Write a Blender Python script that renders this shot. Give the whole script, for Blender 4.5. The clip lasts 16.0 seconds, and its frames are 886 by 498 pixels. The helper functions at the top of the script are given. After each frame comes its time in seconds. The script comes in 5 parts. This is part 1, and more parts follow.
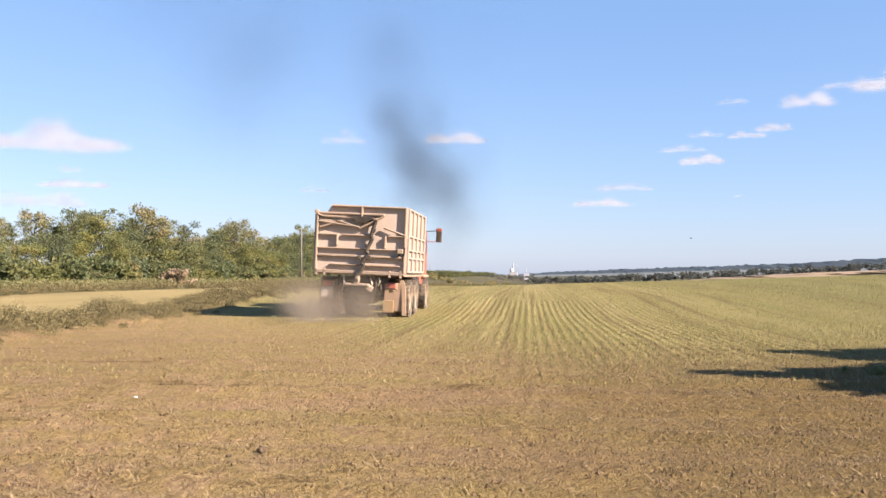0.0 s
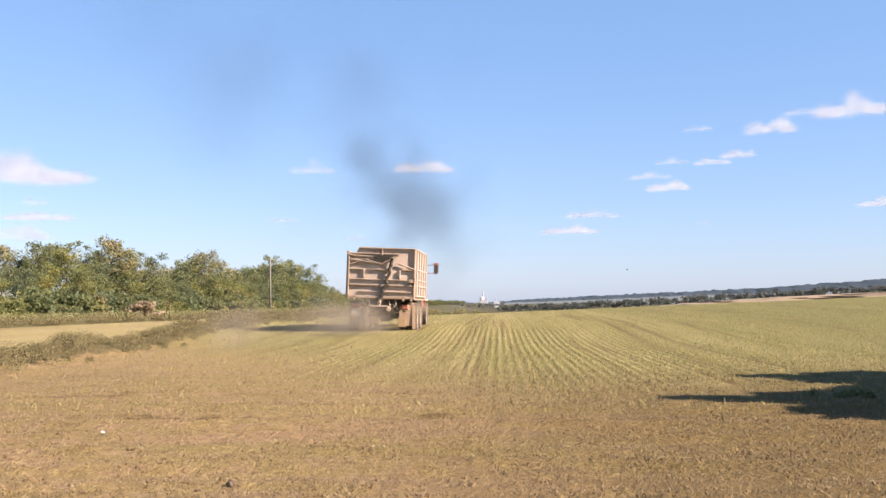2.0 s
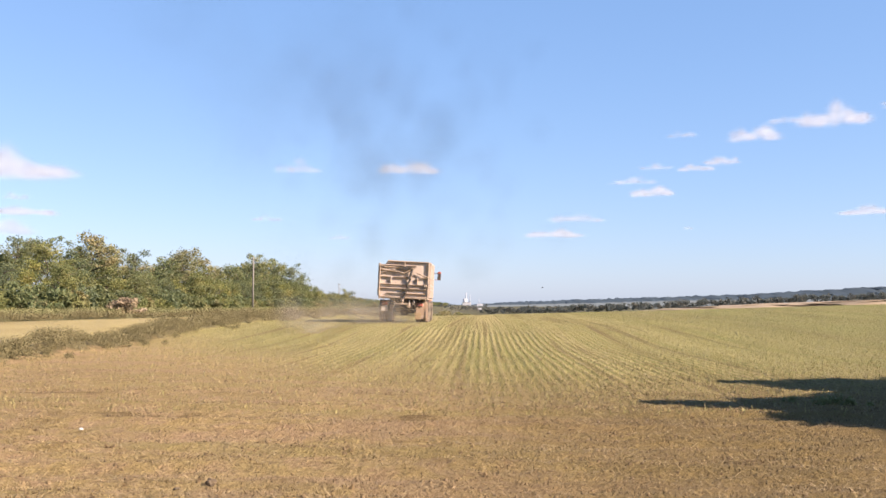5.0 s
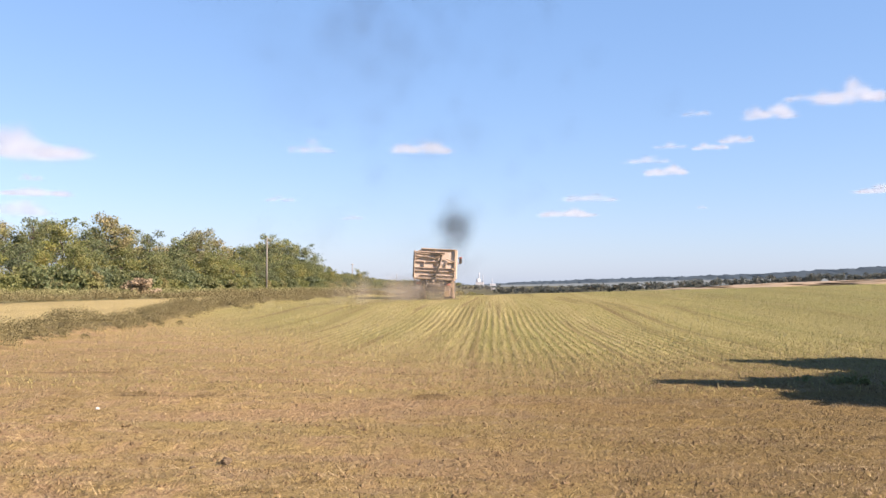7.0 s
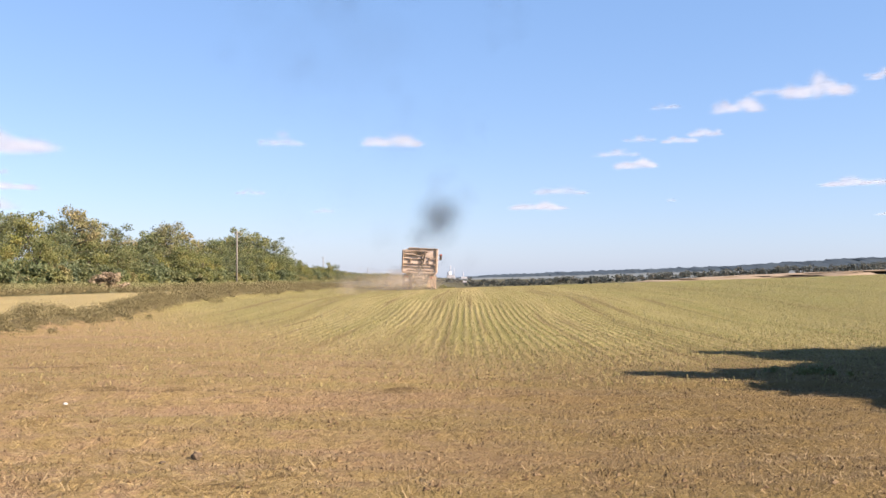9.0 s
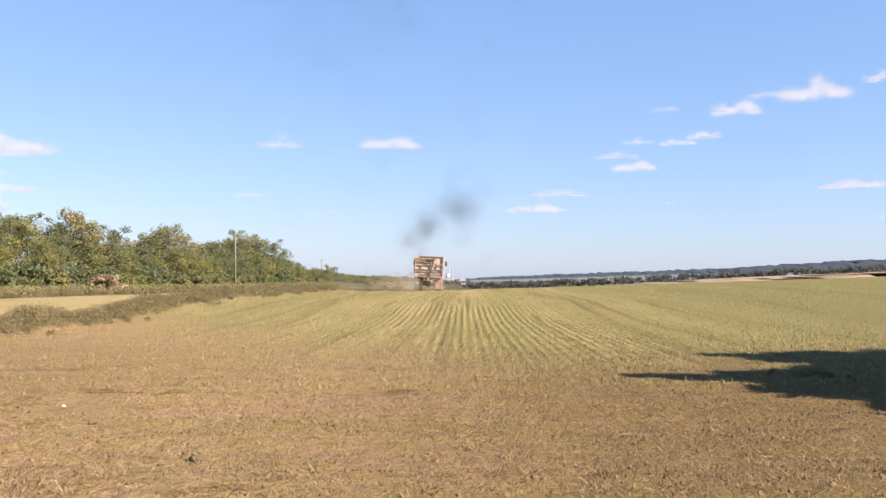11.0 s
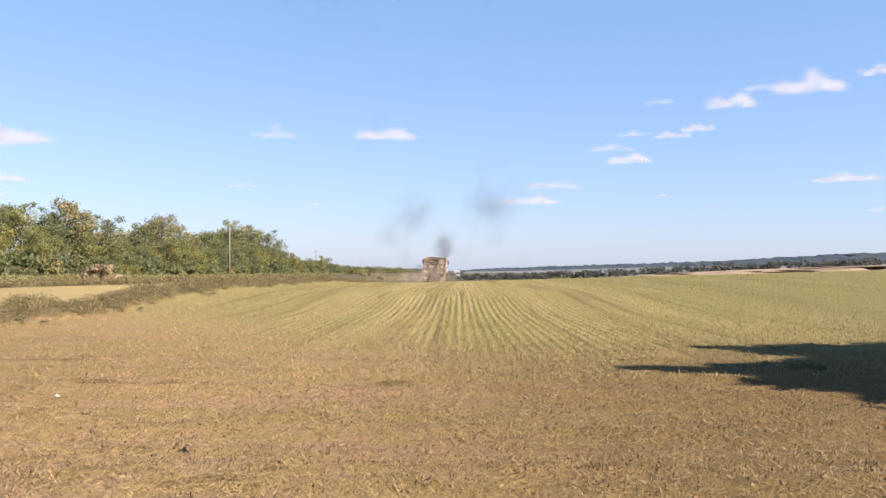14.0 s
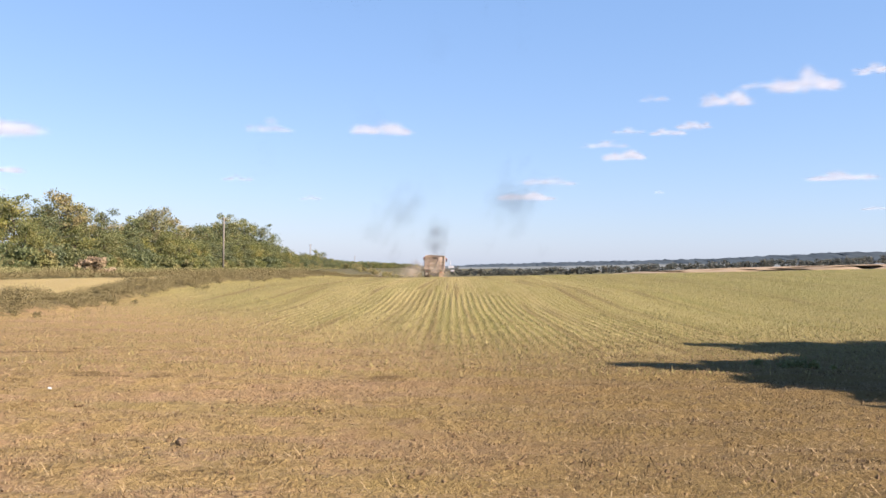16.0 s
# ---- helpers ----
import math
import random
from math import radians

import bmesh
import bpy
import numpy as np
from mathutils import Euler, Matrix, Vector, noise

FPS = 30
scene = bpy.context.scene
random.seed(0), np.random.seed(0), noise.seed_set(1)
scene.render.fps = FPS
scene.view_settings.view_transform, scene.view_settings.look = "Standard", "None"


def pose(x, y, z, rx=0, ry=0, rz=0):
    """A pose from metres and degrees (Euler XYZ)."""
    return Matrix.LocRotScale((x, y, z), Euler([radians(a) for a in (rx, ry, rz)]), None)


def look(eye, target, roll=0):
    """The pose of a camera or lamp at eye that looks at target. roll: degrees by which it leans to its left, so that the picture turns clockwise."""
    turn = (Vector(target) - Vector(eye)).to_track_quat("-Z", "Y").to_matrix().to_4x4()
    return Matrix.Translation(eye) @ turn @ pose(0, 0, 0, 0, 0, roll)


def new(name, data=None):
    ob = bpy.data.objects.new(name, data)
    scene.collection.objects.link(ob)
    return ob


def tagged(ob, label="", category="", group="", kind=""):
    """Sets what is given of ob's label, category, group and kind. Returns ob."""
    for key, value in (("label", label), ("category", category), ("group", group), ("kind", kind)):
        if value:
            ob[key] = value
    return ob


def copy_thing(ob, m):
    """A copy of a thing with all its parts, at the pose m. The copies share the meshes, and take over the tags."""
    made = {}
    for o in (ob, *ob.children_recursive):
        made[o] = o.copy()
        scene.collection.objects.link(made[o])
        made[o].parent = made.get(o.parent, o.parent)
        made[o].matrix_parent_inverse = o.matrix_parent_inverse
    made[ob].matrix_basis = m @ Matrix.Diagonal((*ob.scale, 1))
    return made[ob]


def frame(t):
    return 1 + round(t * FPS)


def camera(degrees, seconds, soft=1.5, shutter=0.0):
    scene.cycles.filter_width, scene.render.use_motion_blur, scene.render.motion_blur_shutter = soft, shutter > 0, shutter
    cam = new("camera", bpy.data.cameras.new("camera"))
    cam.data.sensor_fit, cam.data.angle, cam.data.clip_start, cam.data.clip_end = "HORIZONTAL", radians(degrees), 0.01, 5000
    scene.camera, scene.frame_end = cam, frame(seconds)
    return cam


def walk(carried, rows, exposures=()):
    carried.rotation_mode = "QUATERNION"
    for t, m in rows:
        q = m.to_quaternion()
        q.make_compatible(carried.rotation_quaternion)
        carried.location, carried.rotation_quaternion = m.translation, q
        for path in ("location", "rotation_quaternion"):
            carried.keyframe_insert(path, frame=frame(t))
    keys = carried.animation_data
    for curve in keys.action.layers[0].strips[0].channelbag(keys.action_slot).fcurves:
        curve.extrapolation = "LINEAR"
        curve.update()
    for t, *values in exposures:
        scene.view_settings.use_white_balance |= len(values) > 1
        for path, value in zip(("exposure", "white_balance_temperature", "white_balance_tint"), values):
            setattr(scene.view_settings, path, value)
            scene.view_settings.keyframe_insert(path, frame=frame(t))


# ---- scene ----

cam = camera(49.0, 16.0, soft=1.5)
EYE = (0.0, 0.0, 1.21)
PATH = [(0.0, 4.957, 1.499, -0.144), (0.5, 4.607, 1.446, 0.335), (1.0, 3.143, 2.234, 0.908), (1.5, 3.052, 2.852, 0.879),
        (2.0, 3.199, 3.189, 0.593), (2.5, 3.041, 3.297, 0.291), (3.0, 2.703, 3.371, -0.03), (3.5, 2.287, 3.387, -0.08),
        (4.0, 1.99, 3.374, -0.122), (6.5, 2.838, 2.499, -0.402), (7.0, 2.975, 2.092, -0.196), (7.5, 2.69, 1.845, -0.123),
        (8.0, 1.19, 1.129, -0.011), (8.5, 0.62, 1.359, 0.3), (9.0, 1.279, 1.688, -0.019), (11.5, 1.152, 1.817, -0.061),
        (12.0, 1.062, 1.69, -0.067), (12.5, 0.799, 1.465, 0.0), (13.0, 0.682, 1.279, -0.024), (13.5, 0.852, 1.277, -0.053),
        (14.0, 0.857, 1.313, -0.299), (14.5, 0.807, 1.375, -0.445), (15.0, 0.758, 1.552, -0.573), (15.5, 0.406, 1.239, -0.847),
        (16.0, 0.517, 1.047, -0.765)]
walk(cam, [(t, pose(*EYE, 90 + p, r, y)) for t, y, p, r in PATH])
scene.cycles.transparent_max_bounces = 1000

# ---------------------------------------------------------------- light
SUN_EL, SUN_AZ = 31.5, 112.0          # degrees above the horizon, degrees clockwise from +y
world = bpy.data.worlds.new("sky")
scene.world = world
world.use_nodes = True
wn = world.node_tree.nodes
sky = wn.new("ShaderNodeTexSky")
sky.sky_type, sky.sun_disc = "NISHITA", False
sky.sun_elevation, sky.sun_rotation = radians(SUN_EL), radians(SUN_AZ)
sky.air_density, sky.dust_density, sky.ozone_density = 1.0, 0.45, 1.4
sky.altitude = 0
wn["Background"].inputs["Strength"].default_value = 0.025
world.node_tree.links.new(sky.outputs["Color"], wn["Background"].inputs["Color"])
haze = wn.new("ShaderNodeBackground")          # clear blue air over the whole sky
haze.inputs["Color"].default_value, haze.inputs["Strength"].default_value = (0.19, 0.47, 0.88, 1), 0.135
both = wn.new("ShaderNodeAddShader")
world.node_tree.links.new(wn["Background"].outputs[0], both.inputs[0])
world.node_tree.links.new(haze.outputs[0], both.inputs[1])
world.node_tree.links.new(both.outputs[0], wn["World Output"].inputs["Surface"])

sun_data = bpy.data.lights.new("sun", "SUN")
sun_data.energy, sun_data.angle, sun_data.color = 5.0, radians(0.55), (1.0, 0.89, 0.71)
sun_ob = new("sun", sun_data)
SUN_DIR = Vector((math.sin(radians(SUN_AZ)) * math.cos(radians(SUN_EL)), math.cos(radians(SUN_AZ)) * math.cos(radians(SUN_EL)),
                  math.sin(radians(SUN_EL))))
sun_ob.matrix_world = look(SUN_DIR * 100, (0, 0, 0))
scene.view_settings.exposure = 1.95
scene.view_settings.use_white_balance = True
scene.view_settings.white_balance_temperature, scene.view_settings.white_balance_tint = 6500, 23


# ---------------------------------------------------------------- materials
class Graph:
    """A small writer for node materials."""

    def __init__(self, name, rough=0.85, spec=0.3, metal=0.0):
        self.mat = bpy.data.materials.new(name)
        self.mat.use_nodes = True
        self.tree = self.mat.node_tree
        self.bsdf = self.tree.nodes["Principled BSDF"]
        self.bsdf.inputs["Roughness"].default_value = rough
        self.bsdf.inputs["Specular IOR Level"].default_value = spec
        self.bsdf.inputs["Metallic"].default_value = metal
        self.coord = self.tree.nodes.new("ShaderNodeTexCoord").outputs["Object"]

    def put(self, socket, value):
        if isinstance(value, bpy.types.NodeSocket):
            self.tree.links.new(value, socket)
        elif value is not None:
            socket.default_value = value

    def math(self, op, a, b=None, c=None, clamp=False):
        n = self.tree.nodes.new("ShaderNodeMath")
        n.operation, n.use_clamp = op, clamp
        for s, v in zip(n.inputs, (a, b, c)):
            self.put(s, v)
        return n.outputs[0]

    def scaled(self, sx, sy, sz, turn=0.0):
        n = self.tree.nodes.new("ShaderNodeMapping")
        self.put(n.inputs["Vector"], self.coord)
        n.inputs["Scale"].default_value = (sx, sy, sz)
        n.inputs["Rotation"].default_value = (0, 0, radians(turn))
        return n.outputs[0]

    def noise(self, scale, detail=3.0, rough=0.55, vector=None, distortion=0.0):
        n = self.tree.nodes.new("ShaderNodeTexNoise")
        self.put(n.inputs["Vector"], vector or self.coord)
        n.inputs["Scale"].default_value, n.inputs["Detail"].default_value = scale, detail
        n.inputs["Roughness"].default_value, n.inputs["Distortion"].default_value = rough, distortion
        return n.outputs["Fac"]

    def ramp(self, fac, lo, hi, a=0.0, b=1.0, smooth=True):
        n = self.tree.nodes.new("ShaderNodeMapRange")
        n.interpolation_type = "SMOOTHSTEP" if smooth else "LINEAR"
        self.put(n.inputs["Value"], fac)
        for k, v in (("From Min", lo), ("From Max", hi), ("To Min", a), ("To Max", b)):
            self.put(n.inputs[k], v)
        return n.outputs[0]

    def mix(self, fac, a, b, blend="MIX"):
        n = self.tree.nodes.new("ShaderNodeMix")
        n.data_type, n.blend_type = "RGBA", blend
        self.put(n.inputs[0], fac)
        for s, v in ((n.inputs[6], a), (n.inputs[7], b)):
            self.put(s, (*v, 1) if isinstance(v, tuple) else v)
        return n.outputs[2]

    def axes(self):
        n = self.tree.nodes.new("ShaderNodeSeparateXYZ")
        self.put(n.inputs[0], self.coord)
        return n.outputs

    def random(self, island=False):
        if island:
            return self.tree.nodes.new("ShaderNodeNewGeometry").outputs["Random Per Island"]
        return self.tree.nodes.new("ShaderNodeObjectInfo").outputs["Random"]

    def attribute(self, name):
        n = self.tree.nodes.new("ShaderNodeAttribute")
        n.attribute_name = name
        return n.outputs["Fac"]

    def bump(self, height, strength=0.5, distance=0.02):
        n = self.tree.nodes.new("ShaderNodeBump")
        n.inputs["Strength"].default_value, n.inputs["Distance"].default_value = strength, distance
        self.put(n.inputs["Height"], height)
        self.put(self.bsdf.inputs["Normal"], n.outputs[0])

    def colour(self, value):
        self.put(self.bsdf.inputs["Base Color"], (*value, 1) if isinstance(value, tuple) else value)
        return self


def paint(name, a, b, dust=(0.27, 0.21, 0.14), amount=0.5, rough=0.7, metal=0.0, scale=3.0):
    """A worn, dusty painted surface: two tones, and dust in patches."""
    g = Graph(name, rough, 0.35, metal)
    base = g.mix(g.noise(scale * 2, 4), a, b)
    patches = g.ramp(g.noise(scale, 5, 0.65), 0.62 - amount * 0.4, 0.75)
    g.colour(g.mix(g.math("MULTIPLY", patches, amount), base, dust))
    g.bump(g.noise(scale * 12, 3), 0.25, 0.01)
    return g.mat


def leaf_material(name, a, b, c):
    g = Graph(name, 0.55, 0.25)
    tone = g.mix(g.random(True), a, b)
    tone = g.mix(g.ramp(g.noise(0.45, 3), 0.45, 0.62), tone, c)
    tone = g.mix(g.ramp(g.random(), 0.35, 1.0, 0.0, 0.6), tone, (0.085, 0.105, 0.062))
    g.colour(tone)
    trans = g.tree.nodes.new("ShaderNodeBsdfTranslucent")
    g.put(trans.inputs["Color"], tone)
    add = g.tree.nodes.new("ShaderNodeMixShader")
    add.inputs[0].default_value = 0.5
    g.tree.links.new(g.bsdf.outputs[0], add.inputs[1])
    g.tree.links.new(trans.outputs[0], add.inputs[2])
    g.tree.links.new(add.outputs[0], g.tree.nodes["Material Output"].inputs["Surface"])
    return g.mat


def soft_material(name, tone, density, lump, glow=0.0):
    """A thin veil of smoke, dust or vapour: dense in the middle of each shred, nothing at its rim."""
    g = Graph(name, 1.0, 0.0)
    g.colour(tone)
    trans = g.tree.nodes.new("ShaderNodeBsdfTranslucent")
    trans.inputs["Color"].default_value = (*tone, 1)
    both = g.tree.nodes.new("ShaderNodeMixShader")
    both.inputs[0].default_value = 0.5
    g.tree.links.new(g.bsdf.outputs[0], both.inputs[1])
    g.tree.links.new(trans.outputs[0], both.inputs[2])
    clear = g.tree.nodes.new("ShaderNodeBsdfTransparent")
    out = g.tree.nodes.new("ShaderNodeMixShader")
    soft = g.ramp(g.attribute("soft"), 0.0, 1.0)
    soft = g.math("MULTIPLY", soft, g.ramp(g.noise(lump, 3), 0.25, 0.75, 0.35, 1.0))
    g.put(out.inputs[0], g.math("MULTIPLY", soft, density, clamp=True))
    g.tree.links.new(clear.outputs[0], out.inputs[1])
    g.tree.links.new(both.outputs[0], out.inputs[2])
    g.tree.links.new(out.outputs[0], g.tree.nodes["Material Output"].inputs["Surface"])
    return g.mat


def vapour_material(name, density):
    """Cloud far off, soft at its edges; its own glow replaces sunlight on it."""
    g = Graph(name, 1.0, 0.0)
    glow = g.tree.nodes.new("ShaderNodeEmission")
    tone = g.mix(g.ramp(g.noise(0.018, 3), 0.35, 0.7), (0.74, 0.78, 0.86), (0.93, 0.96, 0.97))
    g.put(glow.inputs["Color"], tone)
    glow.inputs["Strength"].default_value = 0.265
    clear = g.tree.nodes.new("ShaderNodeBsdfTransparent")
    out = g.tree.nodes.new("ShaderNodeMixShader")
    soft = g.math("MULTIPLY", g.ramp(g.attribute("soft"), 0.0, 1.0), g.ramp(g.noise(0.012, 4), 0.25, 0.7, 0.35, 1.0))
    g.put(out.inputs[0], g.math("MULTIPLY", soft, density, clamp=True))
    g.tree.links.new(clear.outputs[0], out.inputs[1])
    g.tree.links.new(glow.outputs[0], out.inputs[2])
    g.tree.links.new(out.outputs[0], g.tree.nodes["Material Output"].inputs["Surface"])
    return g.mat


def ground_material():
    g = Graph("field_soil_and_stubble", 0.95, 0.12)
    x, y, z = g.axes()
    fine, mid, wide = g.noise(26, 4, 0.7), g.noise(2.2, 4, 0.6), g.noise(0.22, 3)
    streak = g.math("ADD", g.math("MULTIPLY", g.noise(1.0, 4, 0.65, g.scaled(0.5, 4.0, 1.0)), 0.55), g.math("MULTIPLY", g.noise(1.0, 4, 0.7, g.scaled(2.2, 13.0, 1.0)), 0.45))
    soil = g.mix(mid, (0.195, 0.123, 0.0641), (0.259, 0.176, 0.0975))
    straw = g.mix(fine, (0.188, 0.129, 0.0509), (0.297, 0.219, 0.0975))
    matted = g.math("ADD", g.math("MULTIPLY", g.noise(1.0, 6, 0.78, g.scaled(11.0, 19.0, 7.0)), 0.65), g.math("MULTIPLY", mid, 0.35))
    near = g.mix(g.ramp(mid, 0.45, 0.62), straw, soil)
    near = g.mix(g.math("MULTIPLY", g.ramp(matted, 0.48, 0.40), 0.55), near, (0.0665, 0.041, 0.0156))
    near = g.mix(g.math("MULTIPLY", g.ramp(matted, 0.53, 0.60), 0.85), near, (0.32, 0.238, 0.113))
    near = g.mix(g.math("MULTIPLY", g.ramp(streak, 0.54, 0.64), 0.5), near, (0.0743, 0.045, 0.0176))
    # bands across the headland: olive straw, then bare pinkish soil
    band = g.noise(1.0, 4, 0.6, g.scaled(0.16, 0.85, 1.0, 3))
    near = g.mix(g.math("MULTIPLY", g.ramp(band, 0.52, 0.62), 0.6), near, g.mix(fine, (0.149, 0.113, 0.0391), (0.266, 0.207, 0.0821)))
    near = g.mix(g.math("MULTIPLY", g.ramp(band, 0.47, 0.38), 0.55), near, g.mix(fine, (0.164, 0.0975, 0.0547), (0.282, 0.191, 0.118)))
    # old ruts, drawn as broken dark bands
    for start, slope, reach in ((10.3, -0.03, 0.22), (13.1, 0.02, 0.25)):
        rut = g.math("SUBTRACT", y, g.math("MULTIPLY_ADD", x, slope, start))
        rut = g.math("ABSOLUTE", g.math("ADD", rut, g.math("MULTIPLY", g.math("SUBTRACT", mid, 0.5), 1.3)))
        broken = g.ramp(g.noise(1.0, 3, 0.7, g.scaled(0.7, 1.6, 1.0, start * 7)), 0.47, 0.60)
        near = g.mix(g.math("MULTIPLY", g.math("MULTIPLY", g.ramp(rut, reach, reach * 0.2), broken), 0.6), near, (0.0587, 0.0351, 0.0156))
    # towards the right the headland is browner, more littered, and darkened for the sun's angle
    litter_and_dimming = g.math("MULTIPLY", g.ramp(g.math("ADD", x, g.math("MULTIPLY", mid, 3.0)), -0.5, 4.0), 0.9)
    near = g.mix(litter_and_dimming, near, g.mix(fine, (0.046, 0.030, 0.012), (0.195, 0.138, 0.054)))
    # drilled rows running away, with wheel tracks every few metres
    wob = g.math("ADD", x, g.math("MULTIPLY", g.noise(0.5, 2), 0.05))
    rows = g.math("SINE", g.math("MULTIPLY", wob, 2 * math.pi / 0.19))
    patchy = g.ramp(g.noise(1.0, 2, 0.5, g.scaled(0.16, 0.05, 1.0)), 0.38, 0.56)
    rows = g.math("MULTIPLY", rows, patchy)
    broad = g.noise(1.0, 3, 0.6, g.scaled(0.55, 0.012, 1.0))
    narrow = g.noise(1.0, 3, 0.6, g.scaled(2.4, 0.03, 1.0))
    green = g.mix(g.noise(9, 4, 0.7), (0.106, 0.104, 0.0306), (0.17, 0.151, 0.0476))
    dry = g.mix(fine, (0.221, 0.181, 0.0748), (0.293, 0.242, 0.104))
    amount = g.math("ADD", g.math("MULTIPLY", rows, g.ramp(y, 20, 90, 0.18, 0.11)), g.math("MULTIPLY", broad, 1.0))
    amount = g.math("ADD", amount, g.math("MULTIPLY", narrow, 0.55))
    far = g.mix(g.ramp(amount, 0.50, 1.05), green, dry)
    far = g.mix(g.math("MULTIPLY", g.ramp(narrow, 0.54, 0.64), 0.75), far, (0.102, 0.0744, 0.0298))
    lush = g.math("MULTIPLY", g.ramp(g.math("ADD", x, g.math("MULTIPLY", broad, 12.0)), 5.0, 22.0), 0.65)
    far = g.mix(lush, far, (0.106, 0.106, 0.034))
    for start, slope, wide_track in ((-1.7, 0.02, 0.30), (-3.5, -0.05, 0.25), (3.4, 0.03, 0.25)):
        off = g.math("ABSOLUTE", g.math("SUBTRACT", x, g.math("MULTIPLY_ADD", y, slope, start)))
        far = g.mix(g.math("MULTIPLY", g.ramp(off, wide_track * 1.3, wide_track * 0.4), 0.30), far, (0.0935, 0.0659, 0.0255))
    # where the headland ends and the drilled field begins
    edge = g.math("ADD", y, g.math("MULTIPLY", g.math("SUBTRACT", mid, 0.5), 6.0))
    edge = g.math("ADD", edge, g.math("MULTIPLY", g.ramp(x, -11.0, 0.5, -15.0, 0.0), 1.0))
    rowland = g.ramp(edge, 9.0, 21.0)
    base = g.mix(rowland, near, far)
    # the pale field beyond the weedy bank
    bank = g.math("SUBTRACT", g.math("MULTIPLY", x, -1.0), g.math("ADD", g.math("MULTIPLY", y, 0.010), g.math("MULTIPLY_ADD", g.math("SINE", g.math("MULTIPLY", y, 0.11)), -0.25, 10.25)))
    pale = g.mix(g.noise(1.0, 4, 0.6, g.scaled(0.9, 0.05, 1.0, -6)), (0.238, 0.187, 0.0786), (0.315, 0.255, 0.119))
    base = g.mix(g.ramp(bank, 0.0, 0.8), base, pale)
    ridge = g.ramp(g.math("ADD", g.math("ABSOLUTE", bank), g.math("MULTIPLY", g.math("SUBTRACT", mid, 0.5), 1.0)), 0.75, 0.45)
    base = g.mix(ridge, base, g.mix(fine, (0.06, 0.05, 0.022), (0.15, 0.12, 0.055)))
    # verge under the trees, rough grass
    verge = g.math("MULTIPLY", g.ramp(g.math("ADD", x, g.math("MULTIPLY_ADD", y, -0.25, mid)), -29.5, -30.5), g.ramp(bank, 0.5, 1.3))
    base = g.mix(verge, base, g.mix(mid, (0.0765, 0.0765, 0.0298), (0.145, 0.132, 0.0553)))
    # land beyond the rise
    beyond = g.mix(g.noise(0.006, 3), (0.0382, 0.0425, 0.0213), (0.0723, 0.0659, 0.0361))
    base = g.mix(g.ramp(y, 205, 260), base, beyond)
    base = g.mix(g.math("MULTIPLY", g.ramp(wide, 0.35, 0.7), 0.22), base, (0.128, 0.0892, 0.0425))
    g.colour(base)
    h = g.math("ADD", g.math("MULTIPLY", fine, 0.6), g.math("MULTIPLY", g.noise(90, 3, 0.7), 0.4))
    h = g.math("ADD", h, g.math("MULTIPLY", g.noise(7.0, 4, 0.65), 1.3))
    h = g.math("ADD", h, g.math("MULTIPLY", g.math("MULTIPLY", rows, rowland), 0.25))
    g.bump(h, 1.0, 0.07)
    return g.mat


def blade_material(name, a, b):
    g = Graph(name, 0.7, 0.2)
    g.colour(g.mix(g.random(True), a, b))
    return g.mat


